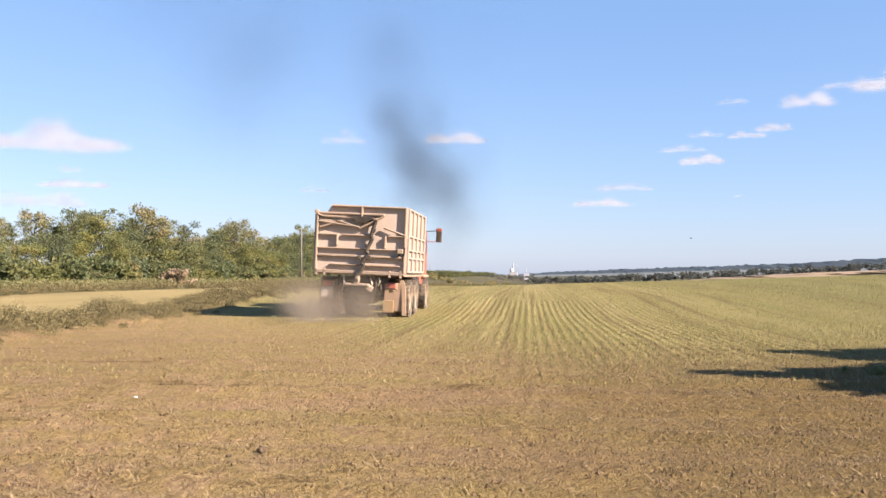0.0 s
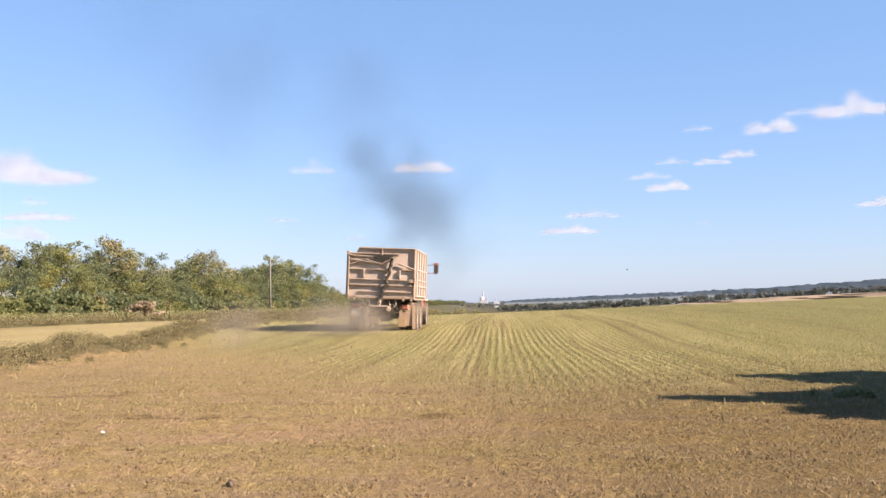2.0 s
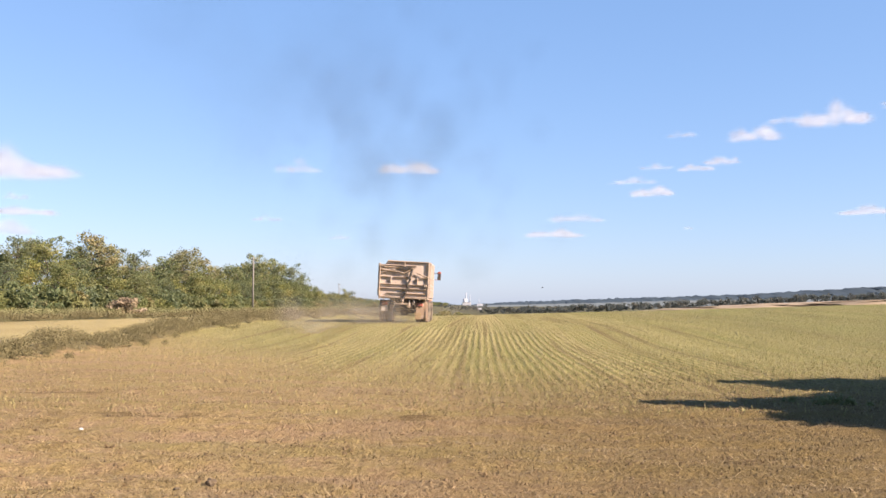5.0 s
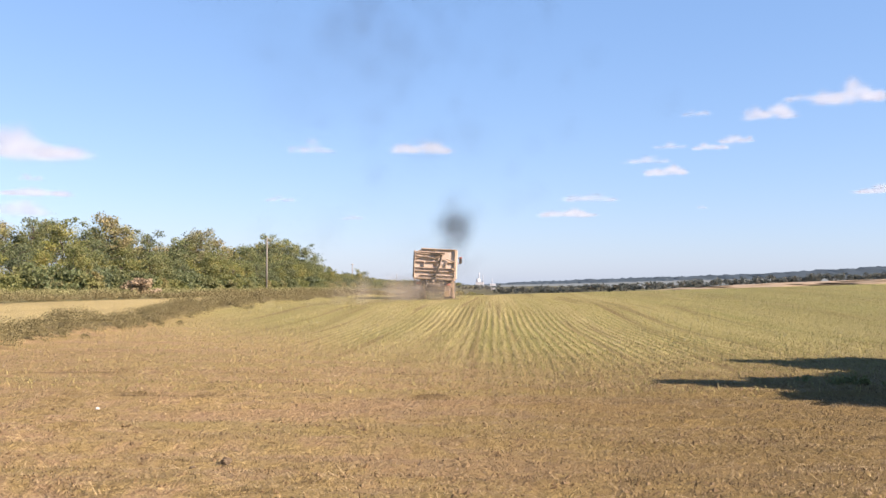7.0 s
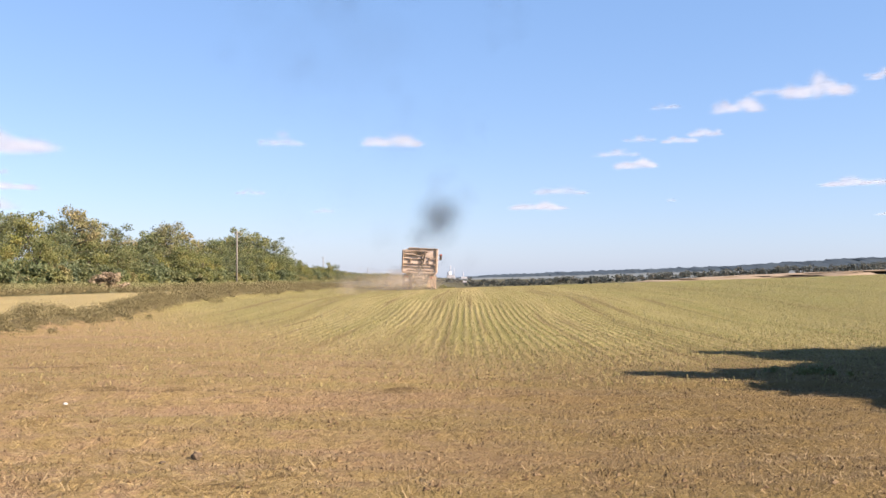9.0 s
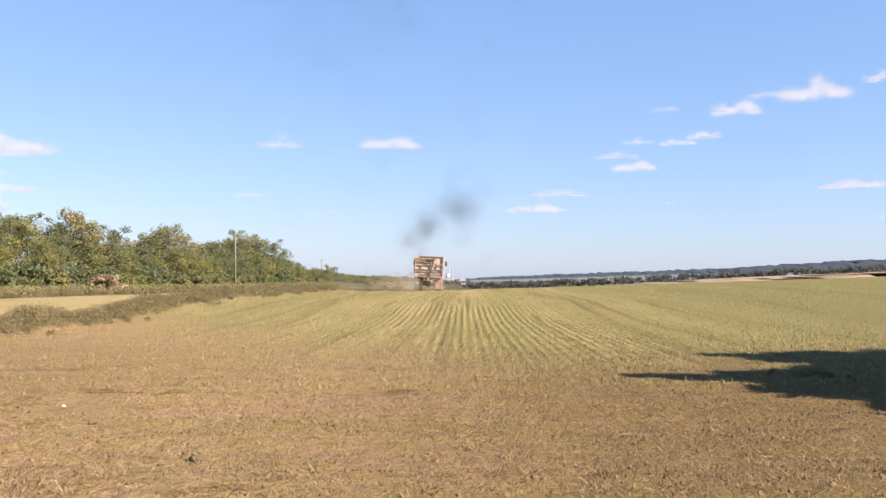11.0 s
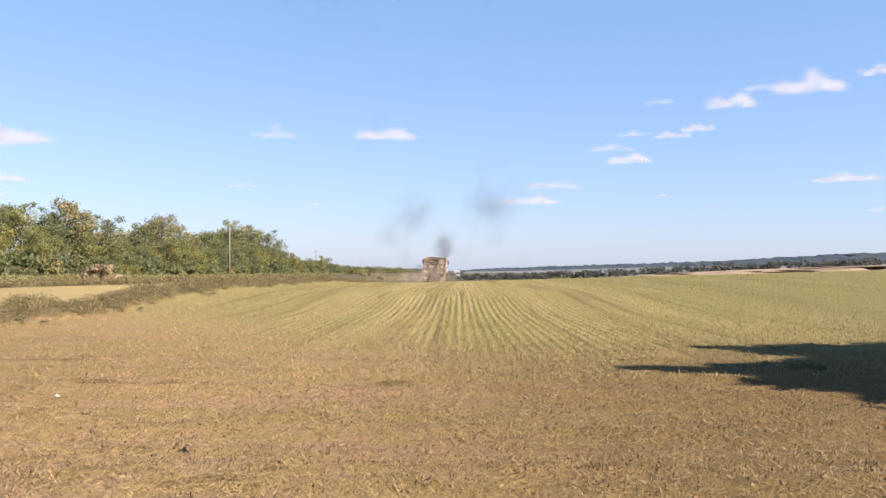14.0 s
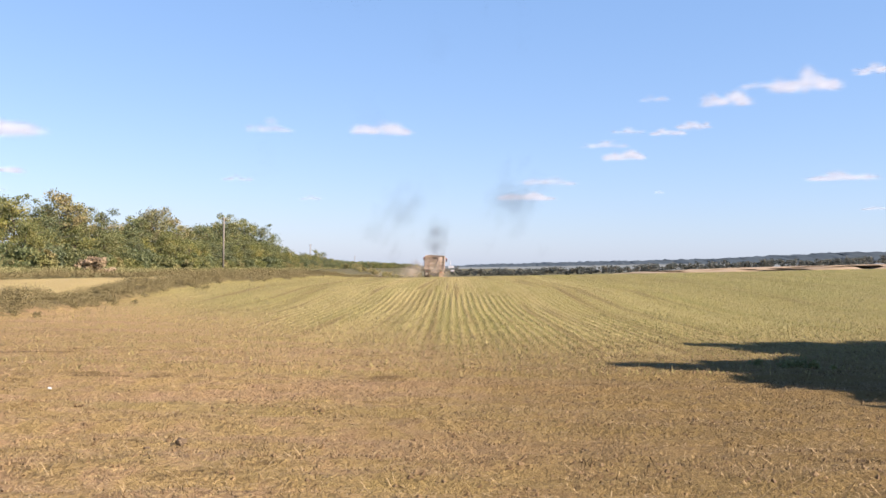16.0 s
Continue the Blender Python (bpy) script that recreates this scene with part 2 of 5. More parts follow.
MAT = dict(
    ground=ground_material(),
    straw=blade_material("cut_straw", (0.0658, 0.0384, 0.0146), (0.299, 0.223, 0.117)),
    litter=blade_material("rotting_stalks", (0.0213, 0.0127, 0.00595), (0.085, 0.0531, 0.0213)),
    grass=blade_material("verge_grass", (0.115, 0.115, 0.048), (0.16, 0.148, 0.068)),
    stubble=blade_material("green_stubble", (0.106, 0.104, 0.0306), (0.264, 0.217, 0.0892)),
    weeds=blade_material("dry_weeds", (0.088, 0.076, 0.034), (0.122, 0.1, 0.046)),
    crumb=blade_material("crumbs", (0.0721, 0.0434, 0.0197), (0.139, 0.0925, 0.0435)),
    clod=paint("dry_soil", (0.051, 0.034, 0.0191), (0.085, 0.0595, 0.034), amount=0.3, rough=0.95, scale=20),
    chalk=paint("white_scrap", (0.34, 0.332, 0.306), (0.297, 0.289, 0.264), amount=0.2, rough=0.8, scale=20),
    bark=paint("bark", (0.0382, 0.0298, 0.0213), (0.068, 0.0531, 0.0382), amount=0.1, rough=0.95, scale=6),
    leaf=leaf_material("leaves_locust", (0.099, 0.119, 0.0394), (0.185, 0.19, 0.0726), (0.224, 0.206, 0.0665)),
    leaf_yellow=leaf_material("leaves_yellowing", (0.144, 0.154, 0.0385), (0.23, 0.226, 0.066), (0.218, 0.176, 0.055)),
    leaf_dark=leaf_material("leaves_dark", (0.076, 0.103, 0.0454), (0.139, 0.156, 0.0696), (0.166, 0.165, 0.0605)),
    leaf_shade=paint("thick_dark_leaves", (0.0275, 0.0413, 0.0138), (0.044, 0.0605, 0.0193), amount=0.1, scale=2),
    leaf_pale=leaf_material("leaves_pale", (0.145, 0.149, 0.0565), (0.237, 0.214, 0.0891), (0.261, 0.214, 0.101)),
    bush_brown=leaf_material("leaves_browned", (0.25, 0.19, 0.125), (0.31, 0.24, 0.16), (0.24, 0.19, 0.11)),
    # far hedge, woods and hillside: blue-grey air haze is mixed into the colours
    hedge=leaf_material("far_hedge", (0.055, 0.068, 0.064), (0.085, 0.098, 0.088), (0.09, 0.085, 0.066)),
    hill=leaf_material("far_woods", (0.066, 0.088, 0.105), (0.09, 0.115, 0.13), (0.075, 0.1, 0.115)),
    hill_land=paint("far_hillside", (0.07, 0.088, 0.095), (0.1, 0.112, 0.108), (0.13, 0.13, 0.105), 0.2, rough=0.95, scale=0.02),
    tan_field=paint("pale_ploughed_land", (0.17, 0.128, 0.085), (0.196, 0.149, 0.0978), amount=0.3, rough=0.95, scale=0.05),
    concrete=paint("pole_concrete", (0.112, 0.104, 0.0915), (0.149, 0.137, 0.121), amount=0.2, rough=0.9),
    porcelain=paint("insulator", (0.212, 0.191, 0.17), (0.255, 0.234, 0.212), amount=0.1, rough=0.3),
    white_wall=paint("white_render", (0.343, 0.343, 0.348), (0.304, 0.304, 0.315), amount=0.1, scale=0.1),
    grey_wall=paint("grey_cladding", (0.193, 0.21, 0.232), (0.232, 0.249, 0.276), amount=0.1, scale=0.1),
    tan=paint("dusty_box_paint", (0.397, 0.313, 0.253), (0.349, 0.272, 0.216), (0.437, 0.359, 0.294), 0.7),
    # side walls: the dusty box paint, darkened because full sun strikes that side
    tan_sun_dimmed=paint("dusty_side_paint", (0.268, 0.219, 0.183), (0.233, 0.184, 0.15), (0.288, 0.245, 0.203), 0.7),
    # gate tan with the rails' and posts' shade in its colour; small fittings share it
    tan_dark=paint("rail_paint", (0.27, 0.202, 0.147), (0.215, 0.157, 0.113), (0.348, 0.275, 0.21), 0.5),
    chassis=paint("greasy_chassis", (0.0252, 0.0216, 0.0194), (0.0576, 0.0468, 0.036), (0.158, 0.119, 0.0792), 0.45, 0.6, 0.2),
    red=paint("red_cab_paint", (0.269, 0.064, 0.0416), (0.224, 0.0544, 0.0352), (0.32, 0.211, 0.147), 0.6, 0.5),
    lamp_red=paint("red_lens", (0.288, 0.0648, 0.0432), (0.245, 0.0576, 0.036), (0.346, 0.216, 0.151), 0.75, 0.45),
    plate=paint("pale_plate", (0.403, 0.347, 0.28), (0.358, 0.297, 0.235), (0.336, 0.258, 0.179), 0.5),
    flap=paint("dusty_mudflap", (0.291, 0.202, 0.14), (0.252, 0.168, 0.112), (0.336, 0.252, 0.168), 0.6),
    yellow=paint("yellowed_flap", (0.28, 0.19, 0.10), (0.24, 0.16, 0.085), (0.30, 0.22, 0.14), 0.4),
    rubber=paint("dusty_tyre", (0.0287, 0.0258, 0.0229), (0.0516, 0.043, 0.0344), (0.218, 0.167, 0.115), 0.75, 0.9),
    rim=paint("dusty_rim", (0.235, 0.179, 0.129), (0.19, 0.14, 0.0952), amount=0.5),
    glass=paint("dark_glass", (0.027, 0.0315, 0.036), (0.045, 0.045, 0.054), amount=0.25, rough=0.12),
    grain=paint("grain_load", (0.191, 0.136, 0.0595), (0.234, 0.17, 0.0765), amount=0.2, rough=0.95, scale=30),
    feather=paint("dark_feathers", (0.0127, 0.0127, 0.0149), (0.0255, 0.0234, 0.0213), amount=0.05),
    smoke=soft_material("diesel_smoke", (0.05, 0.046, 0.044), 0.0155, 0.9),
    smoke_thin=soft_material("thin_smoke", (0.05, 0.046, 0.044), 0.0065, 0.4),
    dust=soft_material("field_dust", (0.36, 0.31, 0.25), 0.045, 0.5),
    cloud=vapour_material("cloud_vapour", 0.30),
    cloud_thin=vapour_material("cloud_veil", 0.12),
)


# ---------------------------------------------------------------- mesh helpers
def part(name, bm, material, parent=None, label="", smooth=False):
    """One mesh object from a bmesh, under a thing or a part."""
    me = bpy.data.meshes.new(name)
    bm.to_mesh(me)
    bm.free()
    me.materials.append(material)
    if smooth:
        me.polygons.foreach_set("use_smooth", [True] * len(me.polygons))
    ob = new(name, me)
    if parent is not None:
        ob.parent = parent
    if label:
        tagged(ob, label)
    return ob


def mesh_from(name, verts, faces, material, smooth=False):
    me = bpy.data.meshes.new(name)
    me.from_pydata(verts, [], faces)
    me.materials.append(material)
    if smooth:
        me.polygons.foreach_set("use_smooth", [True] * len(me.polygons))
    return me


def box(size, at=(0, 0, 0), bevel=0.015, turn=(0, 0, 0), bm=None):
    """A bevelled block, added to bm."""
    bm = bm or bmesh.new()
    made = bmesh.ops.create_cube(bm, size=1.0)
    vs = made["verts"]
    bmesh.ops.scale(bm, vec=size, verts=vs)
    if bevel:
        edges = list({e for v in vs for e in v.link_edges})
        r = bmesh.ops.bevel(bm, geom=edges, offset=min(bevel, min(size) * 0.3), segments=1, affect="EDGES", clamp_overlap=True)
        vs = list({v for f in r["faces"] for v in f.verts} | {v for v in vs if v.is_valid})
        seen, stack = set(vs), list(vs)
        while stack:
            for e in stack.pop().link_edges:
                for w in e.verts:
                    if w not in seen:
                        seen.add(w)
                        stack.append(w)
        vs = list(seen)
    bmesh.ops.transform(bm, matrix=pose(*at, *turn), verts=vs)
    return bm


def tube(a, b, r0, r1=None, sides=10, bm=None):
    """A tapered rod from a to b."""
    bm = bm or bmesh.new()
    a, b = Vector(a), Vector(b)
    d = b - a
    made = bmesh.ops.create_cone(bm, cap_ends=True, segments=sides, radius1=r0, radius2=r0 if r1 is None else r1, depth=d.length)
    m = Matrix.Translation((a + b) / 2) @ d.to_track_quat("Z", "Y").to_matrix().to_4x4()
    bmesh.ops.transform(bm, matrix=m, verts=made["verts"])
    return bm


def extruded(points, depth, bm=None, axis="y", at=0.0):
    """A plate with the outline points (two coordinates each), depth thick along an axis."""
    bm = bm or bmesh.new()
    def place(p, q):
        return (p[0], q, p[1]) if axis == "y" else (q, p[0], p[1])
    lo = [bm.verts.new(place(p, at)) for p in points]
    hi = [bm.verts.new(place(p, at + depth)) for p in points]
    n = len(points)
    bm.faces.new(lo)
    bm.faces.new(hi[::-1])
    for i in range(n):
        bm.faces.new((lo[i], hi[i], hi[(i + 1) % n], lo[(i + 1) % n]))
    bmesh.ops.recalc_face_normals(bm, faces=bm.faces)
    return bm


def lathe(profile, sides=28, bm=None):
    """A ring turned about the x axis from (x, radius) pairs, closed."""
    bm = bm or bmesh.new()
    rings = []
    for i in range(sides):
        c, s = math.cos(2 * math.pi * i / sides), math.sin(2 * math.pi * i / sides)
        rings.append([bm.verts.new((x, r * c, r * s)) for x, r in profile])
    n = len(profile)
    for i in range(sides):
        a, b = rings[i], rings[(i + 1) % sides]
        for j in range(n - 1):
            bm.faces.new((a[j], a[j + 1], b[j + 1], b[j]))
    bmesh.ops.recalc_face_normals(bm, faces=bm.faces)
    return bm


# ---------------------------------------------------------------- the land
def bank_line(y):
    """Where the weedy bank between the two fields runs."""
    return -10.25 - 0.010 * np.asarray(y, float) + 0.25 * np.sin(np.asarray(y, float) * 0.11)


def lift(x, y):
    """Height of the ground: level, with a low crest far out that climbs to the right, then falls away."""
    x, y = np.asarray(x, float), np.asarray(y, float)
    def step(v, a, b):
        t = np.clip((v - a) / (b - a), 0, 1)
        return t * t * (3 - 2 * t)
    mid = step(x, -34, -14)
    z = 0.30 * step(y, 26, 42) * mid - 0.75 * step(y, 74, 122) * mid
    right = np.clip(x + 4, 0, 900)
    z = z + 0.034 * np.minimum(right, 90) * step(y, 22, 95)
    z = z - (2.6 + 0.012 * right) * step(y, 118, 300) * mid
    z = z + 0.15 * step(-x, 9, 14) * step(y, 10, 20) * (1 - step(y, 90, 140))
    lumps = 0.75 + 0.25 * np.sin(y * 0.83 + 1.3 * np.sin(y * 0.31))
    return z + 0.26 * lumps * np.exp(-((x - bank_line(y)) / 0.6) ** 2) * step(y, 4, 12) * (1 - step(y, 130, 200))


def rough(x, y):
    """Ruts across the headland and clods, near the camera."""
    fade = np.clip((40 - y) / 30, 0, 1) * np.clip((y + 3) / 3, 0, 1)
    head = np.clip((14 - y) / 4, 0, 1)
    ruts = 0.022 * np.sin(y * 3.4 + 0.25 * np.sin(x * 0.7)) * head + 0.018 * np.sin(y * 7.9 + 0.6 * np.sin(x * 0.45)) * head
    clods = 0.017 * np.sin(x * 9.1 + 3 * np.sin(y * 2.3)) * np.sin(y * 11.3 + 2 * np.sin(x * 3.1))
    ridge = 0.022 * np.sin(y * 15.7 + 1.5 * np.sin(x * 1.3) + 0.8 * np.sin(x * 4.7 + y)) * np.sin(x * 0.9 + 2.0 * np.sin(y * 0.7)) * head
    return fade * (ruts + clods + ridge)


def height(x, y):
    return float(lift(x, y)) + float(rough(np.float64(x), np.float64(y)))


def grid(n, lo, hi, fine, middle):
    """Coordinates from lo to hi, close together about the middle."""
    u = np.linspace(math.asinh((lo - middle) / fine), math.asinh((hi - middle) / fine), n)
    return middle + fine * np.sinh(u)


xs, ys = grid(480, -4500, 4500, 7.0, 0.0), grid(640, -400, 4800, 3.0, 8.0)
gx, gy = np.meshgrid(xs, ys)
gz = lift(gx, gy) + rough(gx, gy)
verts = np.stack([gx, gy, gz], -1).reshape(-1, 3)
nx, ny = len(xs), len(ys)
i0 = (np.arange(ny - 1)[:, None] * nx + np.arange(nx - 1)[None, :]).reshape(-1)
faces = np.stack([i0, i0 + 1, i0 + nx + 1, i0 + nx], -1)
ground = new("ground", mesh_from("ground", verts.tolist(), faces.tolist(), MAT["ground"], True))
tagged(ground, "stubble field of dry straw and pale green drilled rows", "field", kind="structure")


def blades(name, places, material, low, high, width, lean, seed):
    """Upright or lying blades, each one bent strip, at the given x, y places."""
    rng = np.random.default_rng(seed)
    n = len(places)
    p = np.asarray(places, float)
    base = np.stack([p[:, 0], p[:, 1], lift(p[:, 0], p[:, 1]) + rough(p[:, 0], p[:, 1]) - 0.004], -1)
    a = rng.uniform(0, 2 * np.pi, n)
    side = np.stack([np.cos(a), np.sin(a), np.zeros(n)], -1) * (width * rng.uniform(0.6, 1.4, n))[:, None]
    b = rng.uniform(0, 2 * np.pi, n)
    tall = rng.uniform(low, high, n)
    out = np.stack([np.cos(b), np.sin(b), np.zeros(n)], -1) * (tall * rng.uniform(0, lean, n))[:, None]
    up = np.stack([np.zeros(n), np.zeros(n), tall], -1)
    mid = base + up * 0.6 + out * 0.35
    v = np.stack([base - side, base + side, mid + side * 0.7, mid - side * 0.7, base + up + out], 1).reshape(-1, 3)
    k = np.arange(n)[:, None] * 5
    quads, tris = k + np.array([[0, 1, 2, 3]]), k + np.array([[3, 2, 4]])
    me = mesh_from(name, v.tolist(), quads.tolist() + tris.tolist(), material)
    return new(name, me)


rng = np.random.default_rng(5)


def lying_straw(n, seed):
    """Cut straw scattered flat over the headland."""
    r = np.random.default_rng(seed)
    y = 4.2 + 13.5 * r.random(n) ** 1.25
    x = r.uniform(-0.56, 0.56, n) * (y + 3)
    keep = np.sin(x * 1.1 + 2 * np.sin(y * 0.8)) + np.sin(y * 2.7 + np.sin(x * 0.9)) + r.normal(0, 1.1, n) > -0.5
    x, y = x[keep], y[keep]
    n = len(x)
    a, half = r.uniform(0, np.pi, n), 0.01 + 0.05 * r.random(n) ** 2.4
    z = lift(x, y) + rough(x, y) + r.uniform(0.004, 0.03, n)
    tilt = r.normal(0, 0.25, n)
    c = np.stack([x, y, z], -1)
    d = np.stack([np.cos(a), np.sin(a), tilt], -1) * half[:, None]
    w = np.stack([-np.sin(a), np.cos(a), np.zeros(n)], -1) * r.uniform(0.0012, 0.0024, n)[:, None]
    v = np.stack([c - d - w, c - d + w, c + d + w, c + d - w], 1).reshape(-1, 3)
    f = np.arange(n)[:, None] * 4 + np.array([[0, 1, 2, 3]])
    return new("cut_straw", mesh_from("cut_straw", v.tolist(), f.tolist(), MAT["straw"]))


tagged(lying_straw(60000, 1), "loose cut straw strewn over the bare headland", "straw", kind="stuff")

def crumbs(n, seed):
    """Small clods and matted tufts that give the headland its relief."""
    r = np.random.default_rng(seed)
    y = 4.2 + 11 * r.random(n) ** 1.35
    x = r.uniform(-0.56, 0.56, n) * (y + 3)
    keep = np.sin(y * 3.4 + 0.5 * np.sin(x * 0.7)) + np.sin(x * 2.1 + 2 * np.sin(y * 1.3)) * 0.6 + r.normal(0, 0.9, n) > -0.1
    x, y = x[keep], y[keep]
    n = len(x)
    c = np.stack([x, y, lift(x, y) + rough(x, y) - 0.012], -1)
    size = 0.005 + 0.017 * r.random(n) ** 2.5
    a = r.uniform(0, 2 * np.pi, n)
    v = [c + np.stack([np.cos(a + q) * size * 1.3, np.sin(a + q) * size * 0.9, np.zeros(n)], -1) for q in (0, 1.6, 3.1, 4.7)]
    v.append(c + np.stack([r.normal(0, 0.4, n) * size, r.normal(0, 0.4, n) * size, size * r.uniform(0.7, 1.5, n)], -1))
    v = np.stack(v, 1).reshape(-1, 3)
    k = np.arange(n)[:, None] * 5
    f = np.concatenate([k + np.array([[i, (i + 1) % 4, 4]]) for i in range(4)])
    return new("soil_crumbs", mesh_from("soil_crumbs", v.tolist(), f.tolist(), MAT["crumb"]))


tagged(crumbs(60000, 6), "crumbly soil and matted straw tufts on the headland", "soil", kind="stuff")

n, tufts = 150000, 12000
ty = 4.3 + 18 * rng.random(tufts) ** 1.2
tx = rng.uniform(-0.56, 0.56, tufts) * (ty + 3)
pick = rng.integers(0, tufts, n)
x, y = tx[pick] + rng.normal(0, 0.035, n), ty[pick] + rng.normal(0, 0.05, n)
keep = np.sin(y * 3.4 + 0.25 * np.sin(x * 0.7)) + rng.normal(0, 0.9, n) > -0.6
tagged(blades("short_stubble", np.stack([x, y], -1)[keep], MAT["straw"], 0.006, 0.03, 0.0020, 2.2, 2),
       "short dry stubble of the headland", "stubble", kind="stuff")

n = 90000
y = 4.3 + 13 * rng.random(n) ** 1.2
x = rng.uniform(-0.56, 0.56, n) * (y + 3)
keep = (rng.random(n) < np.clip(0.5 + 0.12 * x, 0.4, 1.0)) & (np.sin(x * 3.1 + 2 * np.sin(y * 1.9)) + np.sin(y * 4.4 + np.sin(x * 1.7)) + rng.normal(0, 0.8, n) > 0.2)
tagged(blades("dark_litter", np.stack([x, y], -1)[keep], MAT["litter"], 0.01, 0.04, 0.0026, 2.2, 4),
       "dark rotting stalks and litter among the stubble", "litter", kind="stuff")

n = 120000
y = 11.0 + 62 * rng.random(n) ** 1.7
x = rng.uniform(-0.60, 0.56, n) * (y + 2)
x = np.where(rng.random(n) < 0.42, np.round(x / 0.19) * 0.19 + 0.14 + rng.normal(0, 0.022, n), x)
keep = (x > bank_line(y) + 0.8) & (rng.random(n) < np.clip((y - 10.5 + np.clip(x, -9, 0) * 0.9) / 9, 0.12, 1))
tagged(blades("drilled_stubble", np.stack([x, y], -1)[keep], MAT["stubble"], 0.02, 0.07, 0.004, 1.2, 3),
       "pale green stubble standing in long drilled rows", "stubble", kind="stuff")


def weedy_bank(line, n, wide, low, high, seed, label, material, per=120, leaf=0.022, close=1.9):
    """A strip of tall dry weeds along a bent line of points, in tussocks."""
    r = np.random.default_rng(seed)
    pts = np.array(line, float)
    seg = np.diff(pts, axis=0)
    lens = np.hypot(seg[:, 0], seg[:, 1])
    total = lens.sum()
    s = np.sort(r.random(n)) ** close * total * 0.999
    i = np.minimum(np.searchsorted(np.cumsum(lens), s), len(lens) - 1)
    u = (s - np.concatenate([[0], np.cumsum(lens)])[i]) / lens[i]
    p = pts[i] + seg[i] * u[:, None]
    nrm = np.stack([-seg[i, 1], seg[i, 0]], -1) / lens[i][:, None]
    p = p + nrm * (r.normal(0, wide * 0.36, n))[:, None]
    clumps = []
    for q in p:
        lumpy = 0.5 + 0.28 * math.sin(q[1] * 0.83 + 1.3 * math.sin(q[1] * 0.31)) + 0.22 * math.sin(q[1] * 2.1 + q[0])
        k = low + (high - low) * min(max(lumpy + r.uniform(-0.25, 0.25), 0.0), 1.0)
        clumps.append((q[0], q[1], float(lift(q[0], q[1])) + k * 0.42, k * r.uniform(0.45, 0.75)))
    ob = new("weeds", crown_mesh("weeds", clumps, per, leaf, material, seed))
    return tagged(ob, label, "weeds", kind="stuff")


# ---------------------------------------------------------------- trees
def crown_mesh(name, clumps, per, leaf, material, seed):
    """Leaves in clumps: each clump (x, y, z, radius) holds many small leaf blades turned every way."""
    r = np.random.default_rng(seed)
    c = np.repeat(np.array([q[:3] for q in clumps]), per, axis=0)
    rad = np.repeat(np.array([q[3] for q in clumps]), per)
    n = len(c)
    d = r.normal(size=(n, 3))
    d /= np.linalg.norm(d, axis=1)[:, None]
    pos = c + d * (rad * r.random(n) ** 0.45)[:, None] * np.array([1, 1, 0.72])
    a = r.normal(size=(n, 3))
    a /= np.linalg.norm(a, axis=1)[:, None]
    b = np.cross(a, r.normal(size=(n, 3)))
    b /= np.linalg.norm(b, axis=1)[:, None]
    s = leaf * r.uniform(0.6, 1.4, n)[:, None]
    v = np.stack([pos - a * s, pos + b * s * 0.5, pos + a * s, pos - b * s * 0.5], 1).reshape(-1, 3)
    f = np.arange(n)[:, None] * 4 + np.array([[0, 1, 2, 3]])
    return mesh_from(name, v.tolist(), f.tolist(), material)


weedy_bank([(float(bank_line(q)), q) for q in (9, 14, 20, 30, 40, 60, 90, 130, 190, 320)], 3200, 1.5, 0.14, 0.48, 11,
           "bank of tall dry weeds between two fields", MAT["weeds"], 150, 0.017)
weedy_bank([(-26, 22), (-22.6, 30), (-21.2, 36.5), (-19.8, 41), (-18.6, 47), (-16.6, 53), (-14.6, 61), (-13.2, 72), (-12.9, 96), (-13.4, 120), (-14.5, 180), (-16, 320)],
           2600, 1.5, 0.28, 0.66, 12, "rough strip of dry weeds on the far side of the pale field", MAT["weeds"], 90, 0.03, 1.5)
weedy_bank([(-37.6, 44), (-37.4, 70), (-37.2, 110), (-37.4, 170), (-37.8, 320)], 2200, 2.2, 0.45, 0.85, 13,
           "pale green grass verge along the foot of the trees", MAT["grass"], 70, 0.05, 1.3)


